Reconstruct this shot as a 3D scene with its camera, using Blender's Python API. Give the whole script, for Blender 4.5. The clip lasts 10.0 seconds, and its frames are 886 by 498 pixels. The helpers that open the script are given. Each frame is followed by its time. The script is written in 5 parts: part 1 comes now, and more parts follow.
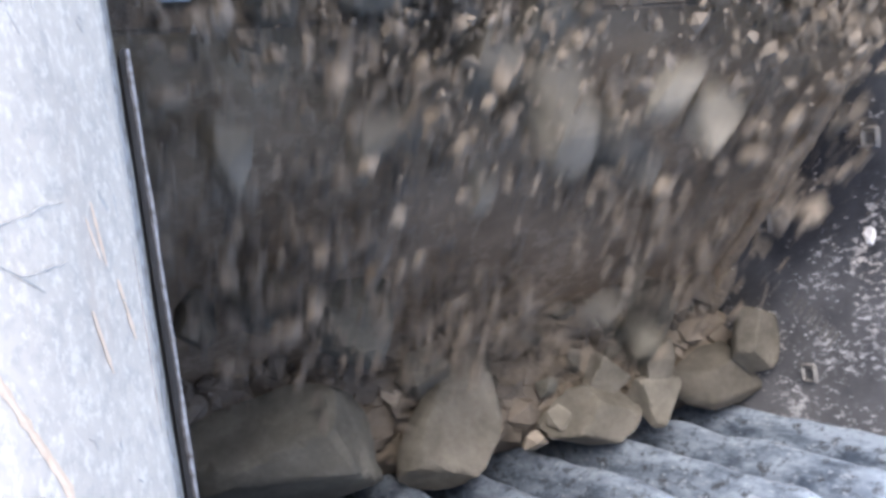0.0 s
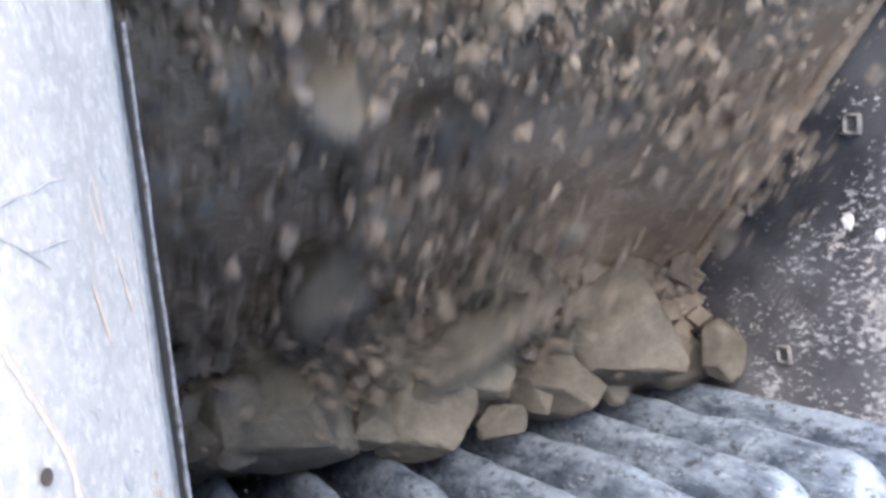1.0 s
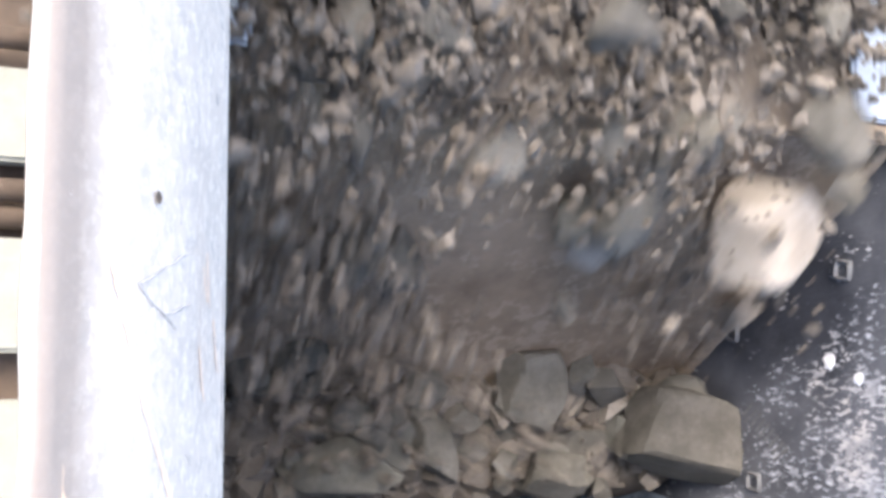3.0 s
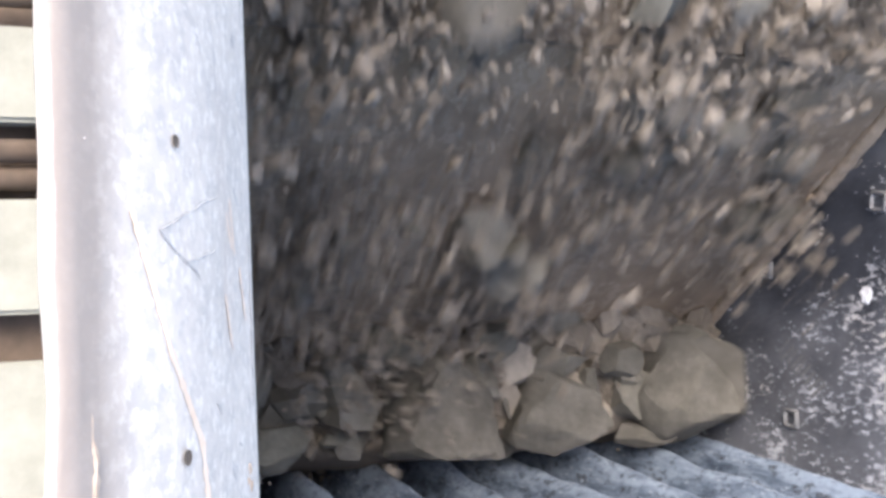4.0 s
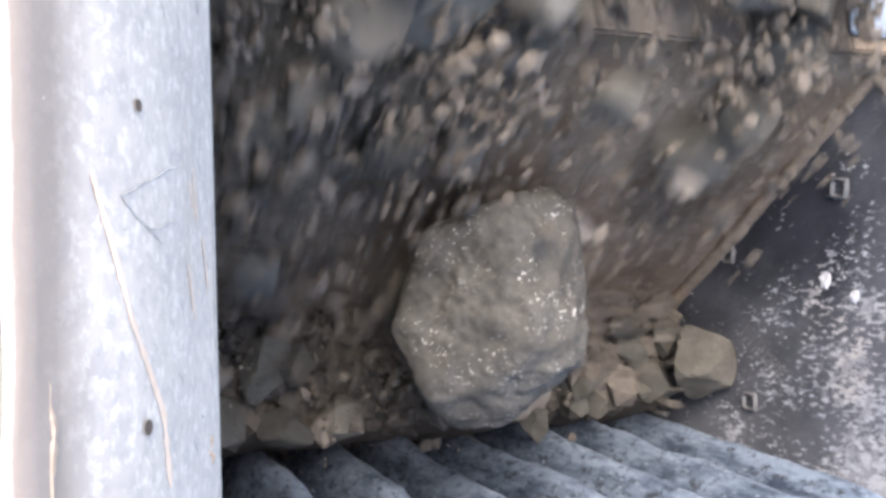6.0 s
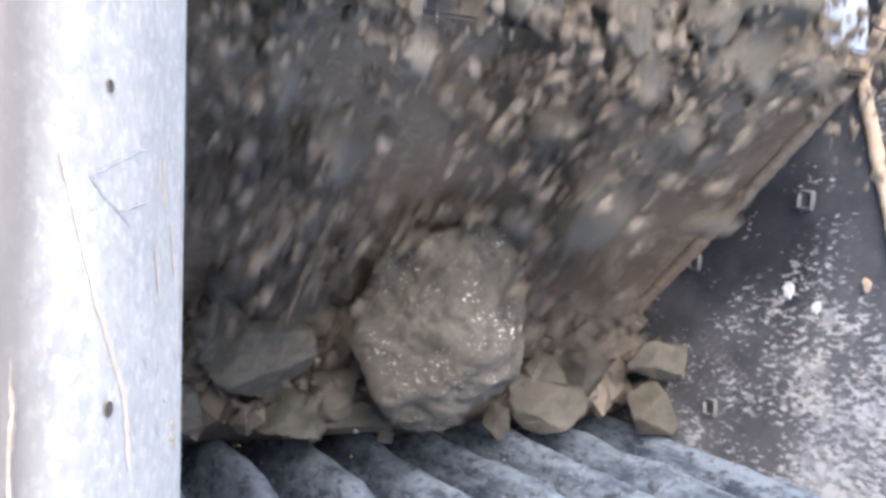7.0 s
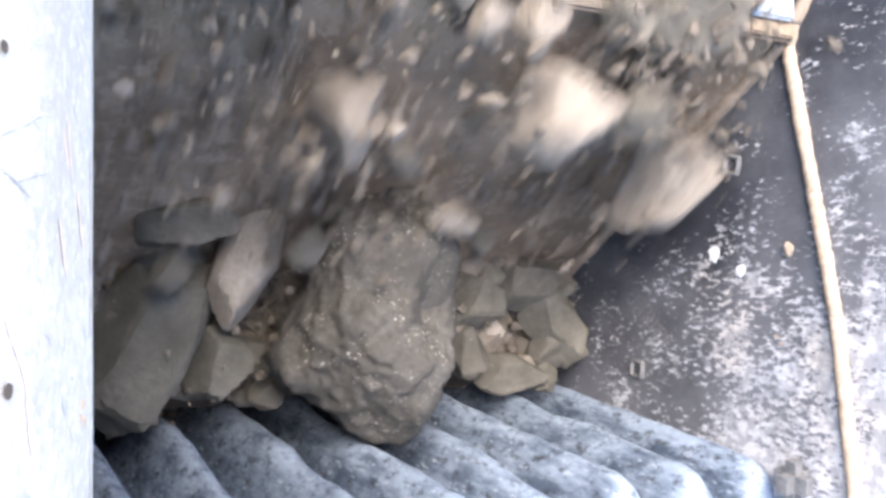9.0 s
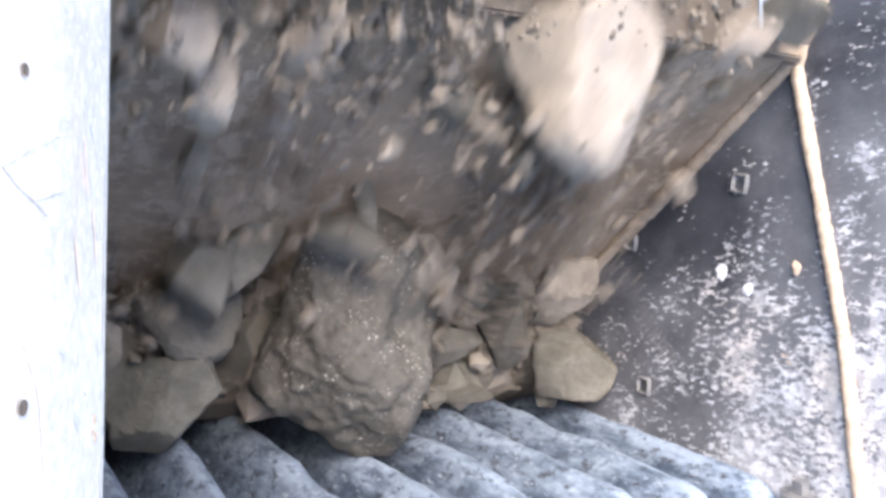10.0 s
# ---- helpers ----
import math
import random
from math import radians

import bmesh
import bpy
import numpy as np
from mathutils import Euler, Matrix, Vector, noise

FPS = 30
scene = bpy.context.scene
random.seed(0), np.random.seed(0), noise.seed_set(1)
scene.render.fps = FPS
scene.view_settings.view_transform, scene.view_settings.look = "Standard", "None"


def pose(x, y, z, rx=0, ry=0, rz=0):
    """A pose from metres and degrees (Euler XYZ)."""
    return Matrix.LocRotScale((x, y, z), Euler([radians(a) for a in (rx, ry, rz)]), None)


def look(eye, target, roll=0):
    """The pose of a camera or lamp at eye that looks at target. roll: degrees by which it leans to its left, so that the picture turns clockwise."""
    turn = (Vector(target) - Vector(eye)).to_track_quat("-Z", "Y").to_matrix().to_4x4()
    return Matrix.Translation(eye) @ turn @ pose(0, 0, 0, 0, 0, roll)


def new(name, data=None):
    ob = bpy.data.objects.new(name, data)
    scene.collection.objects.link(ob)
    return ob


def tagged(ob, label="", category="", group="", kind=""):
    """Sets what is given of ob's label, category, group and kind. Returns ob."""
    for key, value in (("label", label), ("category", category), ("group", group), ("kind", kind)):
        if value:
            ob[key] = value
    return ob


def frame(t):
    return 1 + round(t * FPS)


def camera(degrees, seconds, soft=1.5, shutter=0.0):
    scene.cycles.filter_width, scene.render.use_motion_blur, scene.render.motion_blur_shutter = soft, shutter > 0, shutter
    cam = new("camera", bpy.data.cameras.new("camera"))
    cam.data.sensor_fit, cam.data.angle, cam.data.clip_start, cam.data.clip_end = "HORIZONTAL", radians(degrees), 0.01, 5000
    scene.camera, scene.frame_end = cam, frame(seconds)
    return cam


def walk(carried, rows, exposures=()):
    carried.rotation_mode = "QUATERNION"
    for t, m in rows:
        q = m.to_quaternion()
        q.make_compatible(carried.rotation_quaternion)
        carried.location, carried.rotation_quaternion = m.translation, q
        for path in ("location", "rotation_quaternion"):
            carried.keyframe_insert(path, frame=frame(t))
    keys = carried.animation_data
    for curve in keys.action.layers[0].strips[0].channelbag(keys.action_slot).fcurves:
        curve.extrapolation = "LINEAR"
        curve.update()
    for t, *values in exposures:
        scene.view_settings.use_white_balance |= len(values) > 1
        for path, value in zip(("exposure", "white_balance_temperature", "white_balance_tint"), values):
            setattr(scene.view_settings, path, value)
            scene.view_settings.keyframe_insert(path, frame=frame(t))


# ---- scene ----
cam = camera(50, 10.0, soft=3.3, shutter=0.55)
PATH = [
    (0.0, pose(0.0575, -0.0118, 1.7650, 7.53, -20.56, -10.63)),
    (0.5, pose(0.0508, -0.0100, 1.7788, 6.99, -21.54, -10.21)),
    (1.0, pose(0.0485, -0.0062, 1.7740, 5.35, -21.88, -9.21)),
    (1.5, pose(0.0427, 0.0005, 1.7708, 2.48, -19.71, -6.16)),
    (2.0, pose(0.0340, 0.0034, 1.7752, 4.66, -19.19, -6.27)),
    (2.5, pose(0.0047, 0.0050, 1.8191, 8.58, -25.04, -2.53)),
    (3.0, pose(-0.0156, 0.0072, 1.8229, 6.77, -23.78, -0.70)),
    (4.5, pose(-0.0085, -0.0001, 1.8046, 4.28, -21.79, -3.75)),
    (5.0, pose(-0.0114, 0.0031, 1.8064, 3.66, -24.10, -1.89)),
    (5.5, pose(-0.0100, -0.0006, 1.8060, 3.65, -23.97, -2.85)),
    (7.0, pose(-0.0103, -0.0046, 1.8089, 2.20, -25.97, 0.17)),
    (7.5, pose(-0.0086, -0.0011, 1.8126, 0.34, -29.21, 0.94)),
    (8.0, pose(-0.0042, 0.0011, 1.8134, -0.34, -29.92, 0.29)),
    (8.5, pose(-0.0010, -0.0017, 1.8094, 0.18, -29.68, -0.04)),
    (9.0, pose(0.0000, 0.0000, 1.8000, 0.00, -30.00, -0.00)),
    (9.5, pose(0.0001, 0.0050, 1.7963, -0.14, -29.65, 0.61)),
    (10.0, pose(-0.0036, 0.0038, 1.8040, 0.46, -29.57, 0.69)),
]
EXPOSURES = [(0.0, 2.05, 6900, 12), (0.9, 2.1, 6900, 12), (1.6, 2.3, 6900, 12), (3.0, 2.25, 6900, 12), (4.5, 1.95, 6900, 12), (5.5, 1.86, 6900, 12), (7.0, 2.08, 6900, 12), (7.5, 2.1, 6900, 12), (8.0, 2.3, 6900, 12), (8.5, 2.42, 6900, 12), (9.0, 2.45, 6900, 12), (10.0, 2.5, 6900, 12)]
walk(cam, PATH, exposures=EXPOSURES)

# ---------------------------------------------------------------- light
world = bpy.data.worlds.new("sky")
scene.world = world
world.use_nodes = True
wn = world.node_tree
sky = wn.nodes.new("ShaderNodeTexSky")
sky.sky_type, sky.sun_disc = "NISHITA", False
sky.sun_elevation, sky.sun_rotation = radians(54.5), radians(-33)
sky.dust_density = 2.0
wn.links.new(sky.outputs[0], wn.nodes["Background"].inputs[0])
wn.nodes["Background"].inputs[1].default_value = 0.19
sun = new("sun", bpy.data.lights.new("sun", "SUN"))
sun.data.energy, sun.data.angle, sun.data.color = 1.75, radians(42), (1.0, 0.93, 0.84)
sun.matrix_basis = look((-0.44, 0.68, 1.14), (0, 0, 0))

# ---------------------------------------------------------------- materials


def material(name, rough=0.7, metal=0.0):
    m = bpy.data.materials.new(name)
    m.use_nodes = True
    b = m.node_tree.nodes["Principled BSDF"]
    b.inputs["Roughness"].default_value, b.inputs["Metallic"].default_value = rough, metal
    return m, m.node_tree, b


def add(t, kind, **inputs):
    n = t.nodes.new(kind)
    for k, v in inputs.items():
        n.inputs[k].default_value = v
    return n


def noise_node(t, scale, detail=5, rough=0.6, stretch=None, seed=0.0, turn=0.0):
    co = t.nodes.new("ShaderNodeTexCoord")
    mp = t.nodes.new("ShaderNodeMapping")
    mp.inputs["Rotation"].default_value = (radians(turn), 0, 0)
    mp.inputs["Location"].default_value = (seed, seed * 0.7, seed * 1.3)
    if stretch:
        mp.inputs["Scale"].default_value = stretch
    t.links.new(co.outputs["Object"], mp.inputs[0])
    n = add(t, "ShaderNodeTexNoise", Scale=scale, Detail=detail, Roughness=rough)
    t.links.new(mp.outputs[0], n.inputs["Vector"])
    return n


def ramp(t, source, stops):
    r = t.nodes.new("ShaderNodeValToRGB")
    while len(r.color_ramp.elements) < len(stops):
        r.color_ramp.elements.new(0.5)
    for e, (p, c) in zip(r.color_ramp.elements, stops):
        e.position = p
        e.color = (*c, 1) if isinstance(c, tuple) else (c, c, c, 1)
    t.links.new(source, r.inputs[0])
    return r.outputs[0]


def blend(t, factor, a, b, mode="MIX"):
    m = t.nodes.new("ShaderNodeMix")
    m.data_type, m.blend_type = "RGBA", mode
    for socket, v in ((m.inputs["Factor"], factor), (m.inputs["A"], a), (m.inputs["B"], b)):
        if isinstance(v, bpy.types.NodeSocket):
            t.links.new(v, socket)
        else:
            socket.default_value = (*v, 1) if isinstance(v, tuple) else v
    return m.outputs["Result"]


def bump(t, bsdf, height, strength, distance):
    n = add(t, "ShaderNodeBump", Strength=strength, Distance=distance)
    t.links.new(height, n.inputs["Height"])
    t.links.new(n.outputs[0], bsdf.inputs["Normal"])


def stone_material(name, dark, mid, light, island=False, fleck=1.7, rough=0.88):
    m, t, b = material(name, rough)
    big, fine = noise_node(t, 9, 4), noise_node(t, 55, 7, 0.75, seed=3)
    col = ramp(t, big.outputs[0], [(0.25, dark), (0.5, mid), (0.78, light)])
    spec = ramp(t, fine.outputs[0], [(0.3, 0.8), (0.55, 1.0), (0.66, 1.12), (0.74, fleck)])
    col = blend(t, 1.0, col, spec, "MULTIPLY")
    if fleck > 3:
        # pale spots paint the glints of broken faces into the colour
        glint, patch = noise_node(t, 130, 3, 0.6, seed=5), noise_node(t, 12, 4, 0.6, seed=6)
        spots = ramp(t, glint.outputs[0], [(0.60, 0.0), (0.66, 1.0)])
        col = blend(t, blend(t, 1.0, spots, ramp(t, patch.outputs[0], [(0.44, 0.05), (0.62, 0.9)]), "MULTIPLY"), col, (0.60, 0.59, 0.57))
        col = blend(t, ramp(t, noise_node(t, 38, 6, 0.7, seed=15).outputs[0], [(0.36, 0.55), (0.5, 0.0)]), col, (0.040, 0.039, 0.037))
    if island:
        rnd = t.nodes.new("ShaderNodeNewGeometry").outputs["Random Per Island"]
    else:
        rnd = t.nodes.new("ShaderNodeObjectInfo").outputs["Random"]
    tone = ramp(t, rnd, [(0.0, (0.84, 0.82, 0.80)), (0.6, (0.97, 0.95, 0.93)), (0.9, (1.04, 1.02, 1.0)), (1.0, (1.25, 1.24, 1.22))] if island else [(0.0, (0.72, 0.70, 0.68)), (0.5, (0.95, 0.93, 0.90)), (0.85, (1.08, 1.05, 1.0)), (1.0, (1.35, 1.33, 1.3))])
    col = blend(t, 1.0, col, tone, "MULTIPLY")
    t.links.new(col, b.inputs["Base Color"])
    b.inputs["Specular IOR Level"].default_value = 0.35 if fleck > 3 else 0.18
    bump(t, b, blend(t, 0.45, fine.outputs[0], noise_node(t, 24, 6, 0.7, seed=8).outputs[0]), 0.8, 0.012)
    return m


STONE = stone_material("quarry_stone", (0.077, 0.076, 0.069), (0.119, 0.116, 0.107), (0.179, 0.174, 0.164))
STONE_GREY = stone_material("grey_stone", (0.077, 0.077, 0.071), (0.117, 0.118, 0.109), (0.180, 0.180, 0.167))
# some stones are paler; light on the falling ones is added to the colour
PALE_LIT_STONE = stone_material("pale_lit_stone", (0.157, 0.141, 0.127), (0.232, 0.212, 0.192), (0.324, 0.300, 0.275))
BOULDER = stone_material("sparkling_grey_stone", (0.063, 0.062, 0.057), (0.098, 0.095, 0.088), (0.144, 0.142, 0.133), False, 3.6, 0.7)
GRAVEL = stone_material("gravel", (0.108, 0.096, 0.084), (0.156, 0.140, 0.123), (0.226, 0.206, 0.185), True)


def earth_material():
    m, t, b = material("stone_dust", 0.95)
    b.inputs["Specular IOR Level"].default_value = 0.1
    big, fine = noise_node(t, 6, 5), noise_node(t, 60, 6, 0.7)
    col = ramp(t, big.outputs[0], [(0.3, (0.094, 0.079, 0.068)), (0.6, (0.140, 0.121, 0.103)), (0.8, (0.189, 0.165, 0.142))])
    t.links.new(col, b.inputs["Base Color"])
    bump(t, b, fine.outputs[0], 0.8, 0.01)
    return m


DUST = earth_material()


def dusty_steel(name, base, dust, cover, scale=26, rough=0.5):
    """Steel with pale dust that clings in specks and clouds."""
    m, t, b = material(name, rough, 0.0)
    b.inputs["Specular IOR Level"].default_value = 0.1 if rough > 0.9 else 0.32
    cloud, speck = noise_node(t, 2.6, 5, 0.6, seed=2), noise_node(t, scale, 8, 0.75, stretch=(1, 1, 0.7))
    crumbs = noise_node(t, scale * 2.6, 3, 0.6, seed=6)
    tint = ramp(t, noise_node(t, 11, 5, seed=9).outputs[0], [(0.3, base), (0.7, tuple(1.7 * c for c in base))])
    both = blend(t, 0.6, cloud.outputs[0], speck.outputs[0])
    both = blend(t, 0.35, both, crumbs.outputs[0])
    mask = ramp(t, both, [(cover, 0.0), (cover + 0.05, 1.0)])
    haze = ramp(t, cloud.outputs[0], [(0.46, 0.0), (0.80, 0.42)])
    col = blend(t, mask, blend(t, haze, tint, dust), tuple(min(1.0, 1.25 * c) for c in dust))
    t.links.new(col, b.inputs["Base Color"])
    t.links.new(ramp(t, mask, [(0.0, rough), (1.0, 0.9)]), b.inputs["Roughness"])
    bump(t, b, speck.outputs[0], 0.25, 0.004)
    return m


def cheek_material():
    """Black steel under flakes and clouds of pale stone dust, thicker towards the jaw and the hopper's rim."""
    m, t, b = material("dusty_black_steel", 0.5)
    b.inputs["Specular IOR Level"].default_value = 0.3
    co = t.nodes.new("ShaderNodeTexCoord")
    dot = t.nodes.new("ShaderNodeVectorMath")
    dot.operation = "DOT_PRODUCT"
    dot.inputs[1].default_value = (0, -0.30, 0.17)
    t.links.new(co.outputs["Object"], dot.inputs[0])

    def plus(a, k, c):
        n = t.nodes.new("ShaderNodeMath")
        n.operation = "MULTIPLY_ADD"
        t.links.new(a, n.inputs[0])
        n.inputs[1].default_value = k
        if isinstance(c, bpy.types.NodeSocket):
            t.links.new(c, n.inputs[2])
        else:
            n.inputs[2].default_value = c
        return n.outputs[0]
    grow = plus(dot.outputs["Value"], 0.8, -0.085)
    patch, flake = noise_node(t, 7, 4, 0.6, seed=2), noise_node(t, 80, 3, 0.65, stretch=(1, 1.35, 0.6), turn=40)
    crumb, veil = noise_node(t, 150, 2, 0.5, seed=6), noise_node(t, 3.2, 5, 0.6, seed=8)
    drift = plus(patch.outputs[0], 0.5, grow)
    mask = ramp(t, plus(flake.outputs[0], 0.62, drift), [(0.585, 0.0), (0.635, 1.0)])
    small = ramp(t, plus(crumb.outputs[0], 0.55, drift), [(0.61, 0.0), (0.64, 0.7)])
    haze = ramp(t, plus(veil.outputs[0], 0.8, grow), [(0.27, 0.0), (0.60, 0.6)])
    tint = ramp(t, noise_node(t, 11, 5, seed=9).outputs[0], [(0.3, (0.026, 0.029, 0.037)), (0.7, (0.05, 0.055, 0.068))])
    warm = ramp(t, noise_node(t, 5, 4, seed=14).outputs[0], [(0.45, (0.40, 0.42, 0.465)), (0.72, (0.45, 0.42, 0.40))])
    col = blend(t, haze, tint, (0.25, 0.26, 0.29))
    col = blend(t, small, col, (0.30, 0.32, 0.36))
    warm = blend(t, ramp(t, noise_node(t, 40, 3, 0.6, seed=18).outputs[0], [(0.42, 0.65), (0.58, 0.0)]), warm, (0.17, 0.18, 0.205))
    col = blend(t, mask, col, warm)
    t.links.new(col, b.inputs["Base Color"])
    t.links.new(ramp(t, mask, [(0.0, 0.45), (1.0, 0.92)]), b.inputs["Roughness"])
    bump(t, b, flake.outputs[0], 0.35, 0.004)
    return m


CHEEK = cheek_material()


def jaw_material():
    """Worn manganese steel: polished in long streaks, with dull pitted patches and dust between."""
    m, t, b = material("manganese_steel", 0.4, 0.35)
    long, cloud = noise_node(t, 30, 7, 0.7, stretch=(1, 1, 0.3)), noise_node(t, 9, 6, 0.7, seed=3)
    pits, chips = noise_node(t, 48, 7, 0.72, stretch=(1, 1, 0.6), seed=5), noise_node(t, 95, 4, 0.6, stretch=(1, 1, 0.35), seed=11)
    col = ramp(t, cloud.outputs[0], [(0.3, (0.042, 0.062, 0.098)), (0.52, (0.077, 0.107, 0.158)), (0.7, (0.141, 0.183, 0.252))])
    # crests worn bright; their highlight and the grooves' shade are painted in too
    co = t.nodes.new("ShaderNodeTexCoord")
    xyz = t.nodes.new("ShaderNodeSeparateXYZ")
    t.links.new(co.outputs["Object"], xyz.inputs[0])
    turn = xyz.outputs[0]
    for kind, value in (("SUBTRACT", 1.417), ("MULTIPLY", 2 * math.pi / 0.16), ("COSINE", 0.0), ("MULTIPLY", 0.10)):
        n = t.nodes.new("ShaderNodeMath")
        n.operation = kind
        n.inputs[1].default_value = value
        t.links.new(turn, n.inputs[0])
        turn = n.outputs[0]
    worn = t.nodes.new("ShaderNodeMath")
    worn.operation = "ADD"
    t.links.new(turn, worn.inputs[0])
    t.links.new(long.outputs[0], worn.inputs[1])
    col = blend(t, ramp(t, worn.outputs[0], [(0.42, 0.0), (0.64, 0.8)]), col, (0.324, 0.405, 0.528))
    col = blend(t, ramp(t, pits.outputs[0], [(0.36, 0.85), (0.47, 0.0)]), col, (0.035, 0.040, 0.050))
    col = blend(t, ramp(t, chips.outputs[0], [(0.60, 0.0), (0.67, 0.8)]), col, (0.395, 0.458, 0.563))
    t.links.new(col, b.inputs["Base Color"])
    t.links.new(ramp(t, pits.outputs[0], [(0.38, 0.8), (0.55, 0.42)]), b.inputs["Roughness"])
    bump(t, b, blend(t, 0.5, long.outputs[0], pits.outputs[0]), 0.6, 0.008)
    return m


JAW = jaw_material()
BACK = dusty_steel("worn_dark_steel", (0.155, 0.118, 0.086), (0.215, 0.172, 0.132), 0.50, 12, 0.95)
LINER = dusty_steel("dark_liner_steel", (0.035, 0.036, 0.038), (0.10, 0.095, 0.088), 0.58, 30, 0.7)
WALL = dusty_steel("dusty_grey_steel", (0.22, 0.22, 0.23), (0.55, 0.54, 0.53), 0.46, 18, 0.6)


def paint_material():
    """Old white paint: blue-grey weathering with chalky flakes, a brown worn band along the bend."""
    m, t, b = material("weathered_white_paint", 0.6)
    big, mid, fine = noise_node(t, 14, 5), noise_node(t, 85, 6, 0.65, seed=4), noise_node(t, 330, 4, 0.7, seed=7)
    col = ramp(t, big.outputs[0], [(0.3, (0.403, 0.374, 0.350)), (0.55, (0.460, 0.421, 0.388)), (0.8, (0.522, 0.473, 0.429))])
    col = blend(t, ramp(t, mid.outputs[0], [(0.38, 0.6), (0.52, 0.0)]), col, (0.328, 0.314, 0.305))
    col = blend(t, ramp(t, noise_node(t, 150, 5, 0.7, stretch=(1, 0.85, 1), seed=21).outputs[0], [(0.50, 0.0), (0.62, 0.7)]), col, (0.620, 0.581, 0.537))
    col = blend(t, ramp(t, noise_node(t, 26, 5, 0.6, stretch=(1, 0.25, 1), seed=12).outputs[0], [(0.58, 0.0), (0.75, 0.45)]), col, (0.372, 0.310, 0.273))
    co = t.nodes.new("ShaderNodeTexCoord")
    xyz = t.nodes.new("ShaderNodeSeparateXYZ")
    t.links.new(co.outputs["Object"], xyz.inputs[0])
    wav = t.nodes.new("ShaderNodeMath")
    wav.operation = "MULTIPLY_ADD"
    wav.inputs[1].default_value = 0.008
    t.links.new(noise_node(t, 40, 5, 0.65, stretch=(1, 0.4, 1), seed=31).outputs[0], wav.inputs[0])
    t.links.new(xyz.outputs[0], wav.inputs[2])
    band = t.nodes.new("ShaderNodeMapRange")
    band.inputs["From Min"].default_value, band.inputs["From Max"].default_value = -0.02, 0.04
    t.links.new(wav.outputs[0], band.inputs["Value"])
    col = blend(t, ramp(t, band.outputs[0], [(0.17, 0.0), (0.21, 0.95), (0.44, 0.85), (0.68, 0.0)]), col, (0.170, 0.145, 0.129))
    col = blend(t, ramp(t, fine.outputs[0], [(0.66, 0.0), (0.73, 0.7)]), col, (0.195, 0.181, 0.169))
    t.links.new(col, b.inputs["Base Color"])
    bump(t, b, mid.outputs[0], 0.35, 0.002)
    return m


PAINT = paint_material()


def plain(name, dark, light, rough=0.8, scale=30, metal=0.0):
    m, t, b = material(name, rough, metal)
    n = noise_node(t, scale, 6, 0.65)
    t.links.new(ramp(t, n.outputs[0], [(0.3, dark), (0.7, light)]), b.inputs["Base Color"])
    bump(t, b, n.outputs[0], 0.4, 0.003)
    return m


RUST = plain("rusty_weld", (0.22, 0.17, 0.13), (0.39, 0.32, 0.26), 0.85, 45)
RUST_DARK = plain("dark_rust", (0.173, 0.135, 0.101), (0.292, 0.232, 0.176), 0.9, 45)
RUST_PALE = plain("pale_rust_scratch", (0.58, 0.44, 0.34), (0.66, 0.53, 0.43), 0.8, 90)
GROVE = plain("dark_crack", (0.26, 0.26, 0.265), (0.46, 0.45, 0.44), 0.9, 90)
EDGE = plain("worn_rusty_edge", (0.10, 0.085, 0.075), (0.42, 0.42, 0.44), 0.7, 120)
BOLT = plain("dusty_bolt_steel", (0.07, 0.072, 0.08), (0.16, 0.165, 0.175), 0.6, 60)
CHALK = plain("white_dust", (0.46, 0.47, 0.51), (0.64, 0.66, 0.70), 0.95, 40)
BOARD = plain("pale_painted_board", (0.17, 0.175, 0.15), (0.26, 0.265, 0.235), 0.8, 12)
# dark brown of timber and pipes; also paints the shade inside the rail's holes
SHADOWY = plain("dark_brown_and_hole_shade", (0.06, 0.045, 0.035), (0.12, 0.09, 0.07), 0.9, 20)
BLUE = plain("pale_blue_painted_steel", (0.27, 0.33, 0.42), (0.38, 0.45, 0.55), 0.6, 20)

# ---------------------------------------------------------------- mesh helpers


def mesh_of(name, bm, mat, smooth=False, crease=0):
    me = bpy.data.meshes.new(name)
    for f in bm.faces:
        f.smooth = smooth
    bm.to_mesh(me)
    bm.free()
    me.materials.append(mat)
    if crease:
        me.set_sharp_from_angle(angle=radians(crease))
    return me


def part(name, bm, mat, parent=None, label="", m=None, smooth=False):
    ob = new(name, bm if isinstance(bm, bpy.types.Mesh) else mesh_of(name, bm, mat, smooth))
    if parent:
        ob.parent = parent
    if m:
        ob.matrix_basis = m
    return tagged(ob, label)


def box(x0, x1, y0, y1, z0, z1, bevel=0.0, bm=None):
    bm = bm or bmesh.new()
    vs = [bm.verts.new((x, y, z)) for x in (x0, x1) for y in (y0, y1) for z in (z0, z1)]
    fs = [bm.faces.new([vs[i] for i in q]) for q in ((0, 1, 3, 2), (4, 6, 7, 5), (0, 4, 5, 1), (2, 3, 7, 6), (0, 2, 6, 4), (1, 5, 7, 3))]
    if bevel:
        es = list({e for f in fs for e in f.edges})
        bmesh.ops.bevel(bm, geom=es, offset=bevel, segments=2, affect="EDGES")
    return bm


